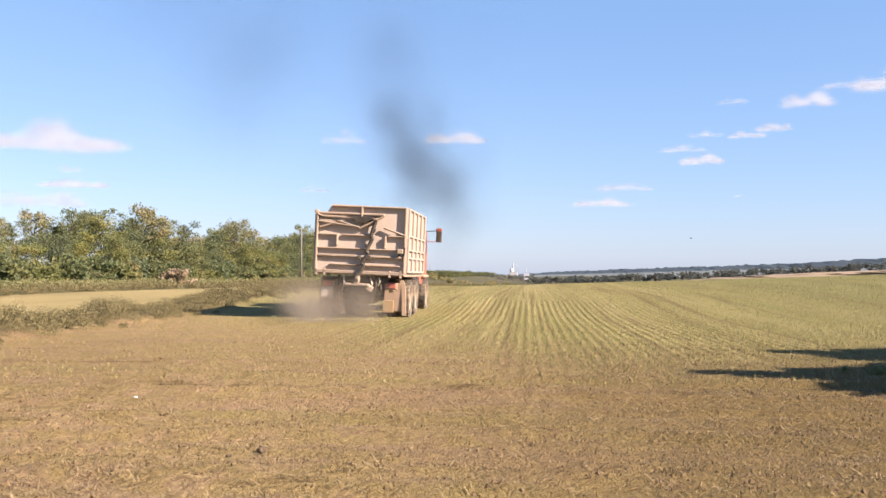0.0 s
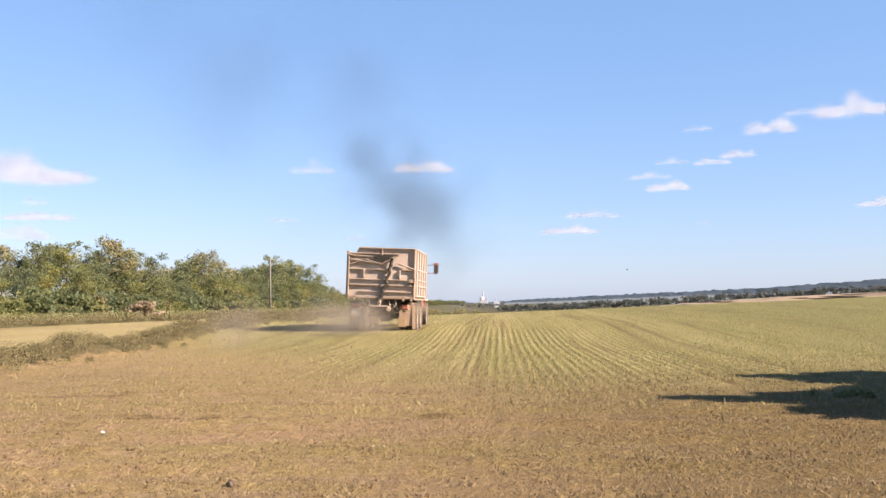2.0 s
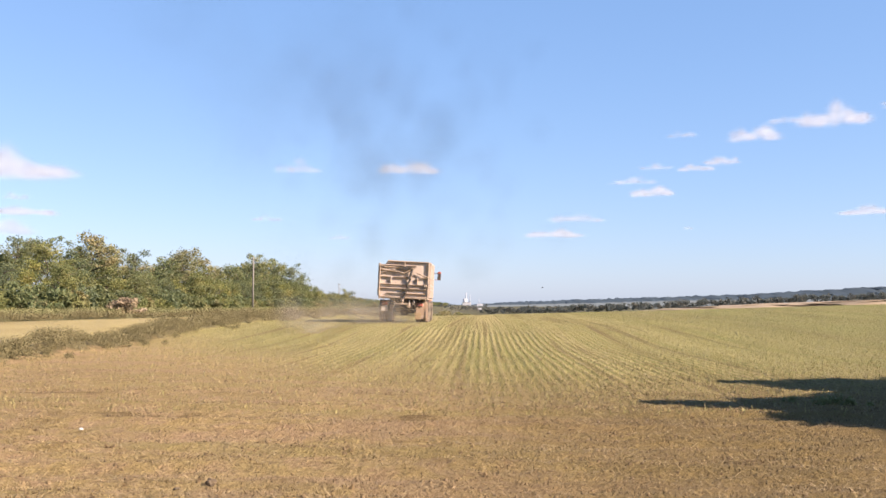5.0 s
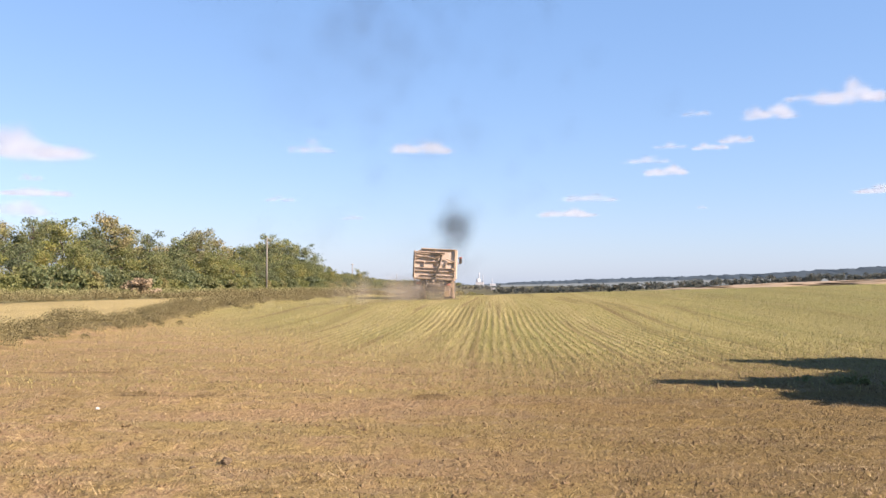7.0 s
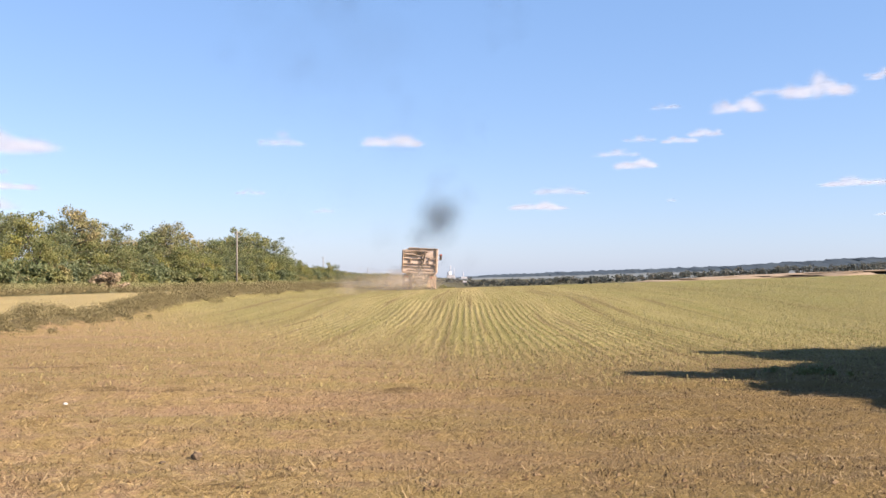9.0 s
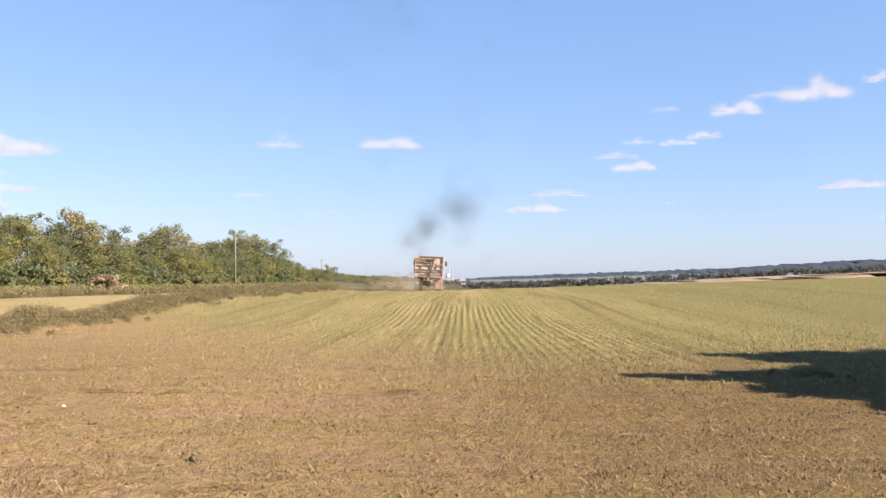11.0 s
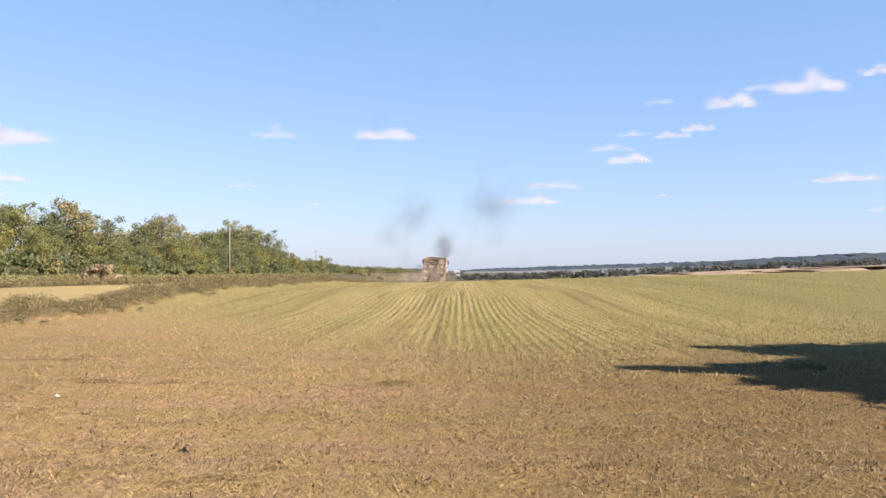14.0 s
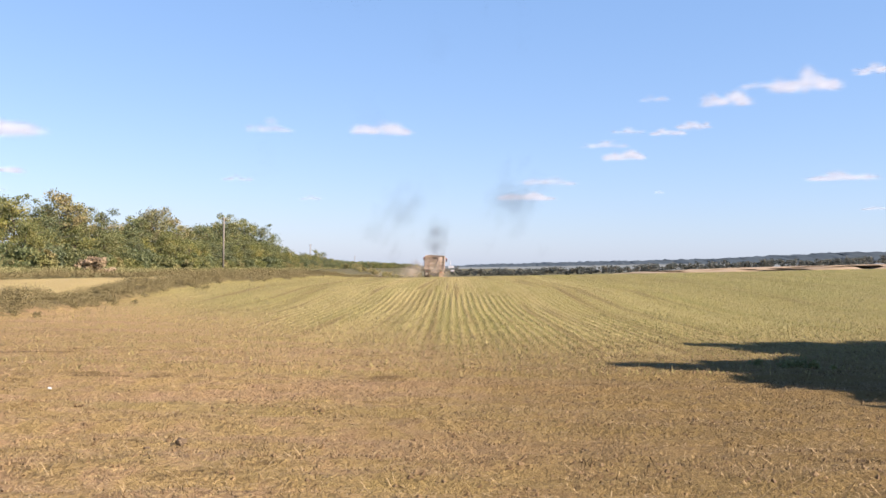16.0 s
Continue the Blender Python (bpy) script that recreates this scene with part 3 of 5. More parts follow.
def tree(kind, h, spread, seed, material, per=50, leaf=0.13, bare=0.25, label=""):
    """A tree: tapered, bending trunk, forking limbs, and a crown of leaf clumps with gaps."""
    r = random.Random(seed)
    root = new(kind)
    bm = bmesh.new()
    p, rad, clumps = Vector((0, 0, -0.1)), 0.018 * h + 0.03, []
    spine = [p.copy()]
    for i in range(7):
        q = p + Vector((r.uniform(-0.05, 0.05) * h, r.uniform(-0.05, 0.05) * h, h * 0.125))
        tube(p, q, rad, rad * 0.82, 8, bm)
        p, rad = q, rad * 0.82
        spine.append(p.copy())
    for i in range(17):
        k = r.uniform(bare, 0.98)
        base = spine[min(int(k * 7), 6)].lerp(spine[min(int(k * 7) + 1, 7)], (k * 7) % 1)
        ang, reach = r.uniform(0, 2 * math.pi), spread * r.uniform(0.45, 1.0) * (1.15 - 0.55 * abs(k - 0.55) * 2)
        tip = base + Vector((math.cos(ang) * reach, math.sin(ang) * reach, h * r.uniform(0.03, 0.14)))
        tube(base, tip, 0.006 * h, 0.0022 * h, 5, bm)
        clumps.append((*tip, spread * r.uniform(0.24, 0.42)))
        for j in range(2):
            s = base.lerp(tip, r.uniform(0.4, 0.9)) + Vector((r.uniform(-1, 1), r.uniform(-1, 1), r.uniform(-0.3, 0.8))) * spread * 0.3
            clumps.append((*s, spread * r.uniform(0.18, 0.34)))
    clumps.append((*spine[-1], spread * 0.35))
    clumps.append((spine[-1].x + 0.3, spine[-1].y, spine[-1].z + 0.06 * h, spread * 0.22))
    part("trunk", bm, MAT["bark"], root, smooth=True)
    crown = new("crown", crown_mesh("crown", clumps, per, leaf, material, seed))
    crown.parent = root
    return tagged(root, label, "tree", "trees along the field edge")


def shrub(seed, material, h=2.6, label="", n=26):
    r = random.Random(seed)
    root = new("shrub")
    bm = bmesh.new()
    clumps = []
    for i in range(n):
        a, d = r.uniform(0, 6.28), r.uniform(0, 0.62) * h
        t = Vector((math.cos(a) * d, math.sin(a) * d, h * r.uniform(0.12, 0.82) * (1 - 0.35 * d / h)))
        if i < 8:
            tube((0, 0, -0.05), t, 0.035, 0.012, 5, bm)
        clumps.append((*t, h * r.uniform(0.14, 0.26)))
    part("stems", bm, MAT["bark"], root)
    crown = new("crown", crown_mesh("crown", clumps, 55, 0.15, material, seed))
    crown.parent = root
    return tagged(root, label, "shrub", "shrubs along the field edge")


KINDS = [tree("locust_tree", 9.2, 3.0, 21, MAT["leaf"], label="tall locust tree with a loose layered green crown", bare=0.44),
         tree("locust_tree", 8.2, 2.7, 22, MAT["leaf_pale"], label="locust tree with a sparse yellowish green crown", per=40, bare=0.5),
         tree("field_tree", 7.2, 3.1, 23, MAT["leaf_dark"], label="dark green broadleaf tree with a dense crown", bare=0.15),
         tree("field_tree", 6.6, 2.9, 24, MAT["leaf"], label="green broadleaf tree with a rounded crown", bare=0.12)]
KINDS.append(tree("field_tree", 6.4, 3.0, 25, MAT["leaf_yellow"], label="yellowish green broadleaf tree with a full crown", bare=0.10))
SHRUBS = [shrub(31, MAT["leaf_dark"], 2.8, "dense dark green shrub at the wood's edge"),
          shrub(32, MAT["leaf"], 2.5, "green shrub at the wood's edge"),
          shrub(33, MAT["leaf_pale"], 2.3, "yellowish green shrub at the wood's edge")]


def plant(ob, x, y, scale, turn, first):
    m = pose(x, y, float(lift(x, y)), 0, 0, turn)
    made = ob if first else copy_thing(ob, m)
    made.matrix_basis = m @ Matrix.Diagonal((scale, scale, scale, 1))


# height of the wood's skyline along its length
SKYLINE = ([50, 78, 84, 92, 102, 109, 117, 126, 134, 146, 155, 163, 176, 189, 207, 226, 248, 265, 308, 368, 455, 640],
           [5.6, 6.2, 6.6, 8.0, 8.1, 9.1, 7.7, 6.6, 7.2, 9.1, 7.1, 6.9, 7.9, 10.0, 10.0, 9.8, 7.0, 5.4, 5.5, 4.4, 3.9, 2.6])
NATURAL = (9.2, 8.2, 7.4, 6.8, 6.6)


def belt():
    """The row of trees that runs beside the field: thick low trees in front, loose tall locusts behind."""
    r = random.Random(8)
    used = set()
    for x, share, kinds, gap, start in ((-42.2, 0.68, (2, 3, 3, 4, 2), 3.1, 52.0), (-45.0, 0.80, (2, 3, 4, 2, 0), 3.7, 53.0), (-47.5, 0.91, (0, 1, 0, 0, 1, 2), 4.7, 54.0)):
        y = start
        while y < 640:
            top = float(np.interp(y, *SKYLINE))
            want = top * share if share > 0.85 else min(top * share, 4.2 + 3.2 * share)
            i = r.choice(kinds)
            plant(KINDS[i], x + r.uniform(-1.1, 1.1), y + r.uniform(-1.0, 1.0), want * r.uniform(0.88, 1.06) / NATURAL[i], r.uniform(0, 360), i not in used)
            used.add(i)
            y += gap * (1.0 if y < 240 else 1.6 if y < 340 else 2.6) * r.uniform(0.8, 1.2)
    # the tall loose crowns that stand out of the wood
    for y, top, i in ((90, 6.9, 0), (98, 7.4, 0), (109, 8.9, 1), (114, 7.8, 1), (122, 7.6, 0), (134, 7.4, 2), (141, 8.4, 1), (146, 9.5, 1), (151, 8.2, 1),
                      (163, 7.2, 0), (176, 8.2, 2), (184, 9.0, 2), (189, 10.4, 0), (198, 9.6, 2), (207, 10.3, 0), (216, 9.8, 2), (226, 10.0, 0), (237, 8.6, 2), (308, 6.0, 3), (330, 5.6, 2)):
        plant(KINDS[i], -44.5 + r.uniform(-0.5, 0.5), y, top * 1.03 / NATURAL[i], r.uniform(0, 360), False)
    used = set()
    y = 50.0
    while y < 1150:
        i = r.randrange(3)
        plant(SHRUBS[i], -39.6 + r.uniform(-1.2, 1.2), y, r.uniform(0.8, 1.2) * (1.0 if y < 420 else 1.35), r.uniform(0, 360), i not in used)
        used.add(i)
        y += 2.3 if y < 220 else 5.0 if y < 420 else 11.0


belt()
brown = shrub(35, MAT["bush_brown"], 2.2, "browned dying bush among the weeds")
brown.matrix_basis = pose(-36.0, 98, 0) @ Matrix.Diagonal((1.1, 1.6, 1.0, 1))


# ---------------------------------------------------------------- poles
def utility_pole(x, y, h, turn):
    root = new("utility_pole")
    part("post", tube((0, 0, -0.3), (0, 0, h), 0.17, 0.11, 10), MAT["concrete"], root, smooth=True)
    part("crossarm", box((1.0, 0.09, 0.10), (0, 0, h - 0.35)), MAT["concrete"], root)
    for dx in (-0.42, 0.0, 0.42):
        z = h - 0.29 if dx else h
        bm = tube((dx, 0, z), (dx, 0, z + 0.14), 0.05, 0.035, 8)
        part("insulator", bm, MAT["porcelain"], root)
    root.matrix_basis = pose(x, y, float(lift(x, y)), 0, 0, turn)
    return tagged(root, "pale concrete utility pole standing in front of the trees", "utility pole", "poles along the field")


utility_pole(-37.7, 160, 8.9, 4)
utility_pole(-48.2, 330, 8.2, 4)
utility_pole(-62.0, 620, 7.6, 4)


# ---------------------------------------------------------------- distance
def hillside(name, y0, profile, depth, material, seed, bumpy, label):
    """A long ridge across the view: profile gives (x, height) along it; bumpy tops stand for tree crowns."""
    r = np.random.default_rng(seed)
    px, ph = np.array(profile, float).T
    x = np.arange(px[0], px[-1], 6.0)
    top = np.interp(x, px, ph)
    rows = np.linspace(0, 1, 15)
    v, f = [], []
    for j, s in enumerate(rows):
        rise = math.sin(min(s * 1.25, 1.0) * math.pi / 2)
        jit = r.random(len(x)) ** 2 * bumpy * (1.0 if 0.1 < s < 0.95 else 0.3) + (np.sin(x * 0.035 + j) + 0.8 * np.sin(x * 0.011 + 1.7 * j)) * bumpy * 0.3
        z = -6 + (top + 6) * rise + jit * np.clip(top / 8, 0, 1)
        v += np.stack([x + r.normal(0, 2.0, len(x)), np.full(len(x), y0 + s * depth) + r.normal(0, 4, len(x)), z], -1).tolist()
    w = len(x)
    for j in range(len(rows) - 1):
        f += [(j * w + i, j * w + i + 1, (j + 1) * w + i + 1, (j + 1) * w + i) for i in range(w - 1)]
    ob = new(name, mesh_from(name, v, f, material, True))
    return tagged(ob, label, "hill", kind="structure")


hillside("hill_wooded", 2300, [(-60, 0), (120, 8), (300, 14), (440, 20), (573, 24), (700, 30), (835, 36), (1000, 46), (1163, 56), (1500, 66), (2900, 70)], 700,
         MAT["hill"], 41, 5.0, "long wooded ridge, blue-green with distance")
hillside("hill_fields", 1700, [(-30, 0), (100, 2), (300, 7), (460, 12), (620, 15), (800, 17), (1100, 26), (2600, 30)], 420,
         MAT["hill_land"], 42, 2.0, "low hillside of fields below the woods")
hillside("field_beyond", 360, [(50, -3), (78, 0.0), (110, 1.9), (150, 3.6), (180, 4.7), (260, 6.8), (420, 9.5)], 60,
         MAT["tan_field"], 43, 0.15, "strip of pale ploughed land beyond the crest")


def far_hedge(seed):
    """A broken line of dark trees beyond the crest, seen as one band."""
    r = random.Random(seed)
    clumps = []
    x = 2.0
    while x < 330:
        y = 440 + r.uniform(-12, 12)
        h = r.uniform(2.2, 4.2) * (0.8 + 0.002 * x)
        base = -2.6 + 6.6 * (x / 190) ** 1.25 + 0.7 * min(max((x - 70) / 60, 0.0), 1.0)
        for k in range(5):
            clumps.append((x + r.uniform(-2, 2), y + r.uniform(-3, 3), base + h * r.uniform(0.1, 0.8), h * r.uniform(0.28, 0.45)))
        x += r.uniform(0.6, 1.9)
    x = -60.0
    while x < 4:
        y = 720 + r.uniform(-20, 20)
        h = r.uniform(2.5, 5.0)
        for k in range(5):
            clumps.append((x + r.uniform(-2, 2), y + r.uniform(-3, 3), -2.4 + h * r.uniform(0.1, 0.8), h * r.uniform(0.28, 0.45)))
        x += r.uniform(1.2, 3.2)
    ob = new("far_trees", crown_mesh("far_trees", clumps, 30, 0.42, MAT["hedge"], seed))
    return tagged(ob, "dark broken line of far trees beyond the field", "trees", kind="stuff")


far_hedge(51)


def far_shrubs(seed):
    """Low pale bushes that peep over the crest towards the wood."""
    r = random.Random(seed)
    clumps, x = [], -30.0
    while x < -4:
        y = 300 + r.uniform(-10, 10)
        h = r.uniform(1.3, 2.5)
        for k in range(5):
            clumps.append((x + r.uniform(-1, 1), y + r.uniform(-2, 2), float(lift(x, y)) + h * r.uniform(0.1, 0.8), h * r.uniform(0.3, 0.45)))
        x += r.uniform(0.7, 2.0)
    ob = new("far_shrubs", crown_mesh("far_shrubs", clumps, 30, 0.25, MAT["leaf_pale"], seed))
    return tagged(ob, "pale dusty bushes beyond the crest of the field", "shrubs", kind="stuff")


far_shrubs(53)


def factory(x, y):
    root = new("factory")
    z = -3.0
    part("hall", box((16, 10, 9), (0, 0, z + 4.5), 0.3), MAT["white_wall"], root, "low white factory hall")
    part("silo", tube((-3, 0, z), (-3, 0, z + 16), 4.2, 4.0, 18), MAT["white_wall"], root, "white silo", True)
    part("roof", box((17, 11, 0.6), (0, 0, z + 9.4), 0.2), MAT["grey_wall"], root)
    part("shed", box((12, 8, 6), (26, 4, z + 3.0), 0.3), MAT["white_wall"], root)
    part("chimney", tube((-1, 7, z), (-1, 7, z + 28), 1.3, 1.0, 14), MAT["grey_wall"], root, "tall grey chimney", True)
    part("chimney", tube((6, 7, z), (6, 7, z + 23), 0.9, 0.7, 14), MAT["grey_wall"], root, "slim grey chimney", True)
    part("chimney", tube((24, 6, z), (24, 6, z + 16), 0.9, 0.7, 14), MAT["grey_wall"], root, "", True)
    root.matrix_basis = pose(x, y, 0)
    return tagged(root, "white factory with tall chimneys on the horizon", "factory")


factory(-27, 1900)


# ---------------------------------------------------------------- soft pieces
def shreds(name, n, radius, material, seed, shape=(1, 1, 1), piece=0.62, face=None):
    """A soft body of many thin shreds: discs turned every way (or all facing one way), dense inside, vanishing at the rim."""
    r = np.random.default_rng(seed)
    sides = 9
    v, f, soft = [], [], []
    for i in range(n):
        d = r.normal(size=3)
        d /= np.linalg.norm(d)
        c = d * radius * (1 - piece) * r.random() ** 0.5 * np.array(shape)
        q = Vector(d if face is None else face).to_track_quat("Z", "Y").to_matrix()
        if face is None:
            q = Vector((0.55 * r.normal(), 0.5 + abs(r.normal()), 0.55 * r.normal())).to_track_quat("Z", "Y").to_matrix()
        s = radius * piece * r.uniform(0.65, 1.1)
        k = len(v)
        v.append(tuple(c))
        soft.append(1.0)
        for ring, val in ((0.5, 0.5), (1.0, 0.0)):
            for j in range(sides):
                a = 2 * math.pi * j / sides
                p = q @ Vector((math.cos(a) * s * ring, math.sin(a) * s * ring, 0))
                p = np.array(p) * (np.array(shape) if face is not None else 1)
                v.append(tuple(c + p))
                soft.append(val)
        for j in range(sides):
            t = (j + 1) % sides
            f.append((k, k + 1 + j, k + 1 + t))
            f.append((k + 1 + j, k + 1 + sides + j, k + 1 + sides + t, k + 1 + t))
    me = mesh_from(name, v, f, material, True)
    me.attributes.new("soft", "FLOAT", "POINT").data.foreach_set("value", soft)
    return me


def ray(px, py, t):
    """The way that a place in the picture lies from the eye, at one of the path's times."""
    y, p, r = next(row[1:] for row in PATH if row[0] == t)
    m = pose(0, 0, 0, 90 + p, r, y).to_3x3()
    k = math.tan(radians(24.5)) / 784
    return m @ Vector(((px - 784) * k, (441 - py) * k, -1.0))


# bearing (degrees to the right), elevation, width, height and thickness of vapour of every cloud
CLOUDS = [
    (-4.31, 8.03, 3.73, 0.80, 1), (-10.82, 7.95, 2.80, 0.80, 0.6), (-27.01, 7.31, 7.66, 1.53, 1), (-25.82, 4.96, 3.66, 0.53, 0.9),
    (-26.07, 5.72, 1.47, 0.40, 0.4), (-27.82, 4.06, 5.66, 1.13, 0.35), (9.95, 6.57, 2.53, 0.67, 1), (8.88, 7.22, 2.80, 0.47, 0.5),
    (10.18, 7.96, 2.13, 0.33, 0.45), (12.42, 7.88, 2.13, 0.40, 0.7), (13.85, 8.24, 2.06, 0.53, 0.7), (11.65, 9.76, 1.80, 0.33, 0.5),
    (15.57, 9.61, 3.06, 0.87, 0.9), (17.26, 10.35, 2.00, 0.47, 0.6), (19.80, 10.40, 4.00, 1.27, 1), (23.54, 10.85, 2.66, 0.47, 0.7),
]
CLOUDS += [
    (21.76, 5.20, 3.66, 0.47, 0.8), (23.71, 3.48, 2.00, 0.27, 0.4), (4.26, 4.18, 3.33, 0.53, 0.7), (5.59, 5.09, 3.33, 0.60, 0.35),
    (11.97, 4.48, 0.60, 0.27, 0.4), (-12.56, 4.94, 1.80, 0.40, 0.4), (-8.29, 3.93, 1.33, 0.33, 0.5),
]


def cloud(az, el, wide, tall, thick, seed):
    """A small flat-bottomed cloud, far off: many soft shreds along a lens-shaped heap."""
    far = 4200.0
    r = np.random.default_rng(seed)
    w, h = far * radians(wide) * 0.54, far * radians(tall) * 0.78
    n = int(34 + 11 * wide)
    sides, v, f, soft = 10, [], [], []
    for i in range(n):
        deep = r.uniform(-40, 40)
        u = r.uniform(-0.8, 0.8)
        room = (1 - abs(u) ** 1.5) * (0.7 + 0.3 * math.sin(7 * u + seed))
        cx, cz = u * w, -0.35 * h + r.random() ** 1.3 * 1.0 * h * room
        sx, sz = w * r.uniform(0.14, 0.42), h * r.uniform(0.40, 0.95) * (0.45 + 0.55 * room)
        k = len(v)
        v.append((cx, deep, cz))
        soft.append(1.0)
        for ring, val in ((0.5, 0.5), (1.0, 0.0)):
            for j in range(sides):
                a = 2 * math.pi * j / sides
                low = 0.6 if math.sin(a) < 0 else 1.0
                v.append((cx + math.cos(a) * sx * ring, deep, cz + math.sin(a) * sz * ring * low))
                soft.append(val)
        for j in range(sides):
            t = (j + 1) % sides
            f += [(k, k + 1 + j, k + 1 + t), (k + 1 + j, k + 1 + sides + j, k + 1 + sides + t, k + 1 + t)]
    me = mesh_from("cloud", v, f, MAT["cloud"] if thick > 0.6 else MAT["cloud_thin"], True)
    me.attributes.new("soft", "FLOAT", "POINT").data.foreach_set("value", soft)
    ob = new("cloud", me)
    ob.matrix_basis = pose(far * math.sin(radians(az)), far * math.cos(radians(az)), far * math.tan(radians(el)), 0, 0, -az)
    ob.visible_shadow = False
    label = "small white fair-weather cloud with a flat base" if thick > 0.6 else "thin pale wisp of cloud"
    return tagged(ob, label, "cloud", "clouds in the sky")


for i, c in enumerate(CLOUDS):
    cloud(*c, 100 + i)


# ---------------------------------------------------------------- the truck
def wheel(radius, width, parent, at, twin):
    """A wheel on the x axis: a lugged tyre, a dished rim with a hub and nuts."""
    root = new("wheel")
    root.parent = parent
    root.matrix_basis = pose(*at)
    w = width / 2
    prof = [(-w * 0.8, radius * 0.58), (-w, radius * 0.74), (-w * 0.98, radius * 0.9), (-w * 0.8, radius * 0.97), (w * 0.8, radius * 0.97),
            (w * 0.98, radius * 0.9), (w, radius * 0.74), (w * 0.8, radius * 0.58), (-w * 0.8, radius * 0.58)]
    bm = lathe(prof, 30)
    for i in range(22):
        a = 360 / 22 * i
        for side in (-1, 1):
            m = pose(0, 0, 0, a + (4 if side > 0 else -4)) @ pose(side * w * 0.48, 0, radius * 0.975, 0, 0, side * 28)
            made = bmesh.ops.create_cube(bm, size=1.0)
            bmesh.ops.transform(bm, matrix=m @ Matrix.Diagonal((w * 0.95, radius * 0.1, radius * 0.07, 1)), verts=made["verts"])
    part("tyre", bm, MAT["rubber"], root)
    s = 1 if at[0] > 0 else -1
    bm = lathe([(s * w * 0.75, radius * 0.585), (s * w * 0.8, radius * 0.54), (s * w * 0.2, radius * 0.42), (s * w * 0.25, radius * 0.2),
                (s * w * 0.8, radius * 0.16), (s * w * 0.85, 0.001)], 24)
    for i in range(8):
        a = math.pi / 4 * i
        tube((s * w * 0.2, math.cos(a) * radius * 0.3, math.sin(a) * radius * 0.3), (s * w * 0.4, math.cos(a) * radius * 0.3, math.sin(a) * radius * 0.3),
             0.018, sides=6, bm=bm)
    part("rim", bm, MAT["rim"], root)
    return root


def dump_truck():
    root = new("dump_truck")
    W, L, FLOOR = 1.26, 4.0, 1.26
    # box: tailgate, side walls, front wall, floor
    gate = [(-W, FLOOR), (W, FLOOR), (W, 3.06), (-0.84, 3.10), (-0.97, 2.87), (-W, 2.84)]
    tail = part("tailgate", extruded(gate, 0.05, at=0.0), MAT["tan"], root, "dusty tan steel tailgate with a cut corner")
    for z, x0, x1, tall in ((2.845, -1.25, 0.62, 0.07), (2.27, -1.16, -0.62, 0.05), (2.27, -0.52, 0.36, 0.05), (2.27, 0.74, 1.17, 0.05),
                            (1.90, -1.23, 1.17, 0.045), (1.70, -1.23, -0.08, 0.075), (1.70, 0.12, 1.17, 0.075), (1.46, -0.83, 1.1, 0.05),
                            (3.05, -0.82, 1.22, 0.05)):
        part("rail", box(((x1 - x0), 0.09, tall), ((x0 + x1) / 2, -0.045, z), 0.02), MAT["tan_dark"], tail)
    for x, z0, z1 in ((-0.66, 1.97, 2.27), (0.67, 1.93, 2.27), (1.21, 1.27, 3.06), (-1.22, 1.3, 2.84), (0.0, 2.46, 3.05)):
        part("post", box((0.06, 0.10, z1 - z0), (x, -0.05, (z0 + z1) / 2)), MAT["tan_dark"], tail)
    for a, b in (((-1.22, -0.08, 2.80), (-0.05, -0.1, 2.48)), ((-0.05, -0.1, 2.45), (0.6, -0.1, 2.80)), ((-1.2, -0.07, 2.62), (-0.1, -0.1, 2.5)),
                 ((0.62, -0.08, 2.5), (1.2, -0.08, 2.30)), ((-1.15, -0.07, 2.45), (-0.62, -0.08, 2.62))):
        part("brace", tube(a, b, 0.032, 0.028, 8), MAT["tan_dark"], tail)
    part("latch_beam", box((1.5, 0.05, 0.06), (-0.3, -0.13, 2.74), turn=(0, 1.5, 0)), MAT["tan_dark"], tail)
    for k in range(4):
        half, z = 0.42 - 0.07 * k, 2.77 - 0.04 * k
        leaf = [(-half, z), (-half * 0.5, z - 0.035), (half * 0.5, z - 0.035), (half, z), (half * 0.5, z + 0.012), (-half * 0.5, z + 0.012)]
        part("spring_leaf", extruded([(x + 0.02, q) for x, q in leaf], 0.09, at=-0.16), MAT["chassis"], tail, "dark bowed spring leaf")
    # a solid dark plate gives the darkness of a hollow behind the leaves
    part("spring_box", extruded([(-0.36, 2.74), (-0.2, 2.64), (0.24, 2.64), (0.42, 2.74), (0.24, 2.80), (-0.2, 2.80)], 0.07, at=-0.08), MAT["glass"], tail, "dark plate standing for the shaded hollow behind the spring leaves")
    # dark zigzag: the slanting chute and a shadow on the gate, both built as rods
    bends = [(0.40, 2.66), (0.28, 2.26), (0.33, 2.20), (0.17, 1.84), (0.24, 1.78), (0.06, 1.52), (0.12, 1.46), (0.0, 1.20)]
    for (x0, z0), (x1, z1) in zip(bends, bends[1:]):
        part("ladder_rod", tube((x0, -0.13, z0), (x1, -0.13, z1), 0.05, 0.055, 8), MAT["chassis"], tail)
    for x, z in ((0.34, 2.42), (0.20, 1.98), (-0.02, 1.66), (0.24, 1.68), (0.04, 1.33)):
        part("ladder_clip", box((0.13, 0.10, 0.11), (x, -0.12, z), turn=(0, 14, 0)), MAT["chassis"], tail)
    part("lock_housing", box((0.16, 0.14, 0.13), (1.10, -0.10, 1.87)), MAT["tan_dark"], tail)
    part("bottom_beam", box((2.46, 0.12, 0.10), (0.0, -0.03, 1.26)), MAT["tan_dark"], tail)
    part("corner_eye", box((0.10, 0.12, 0.10), (-1.24, -0.10, 2.88), turn=(0, 20, 0)), MAT["tan_dark"], tail)
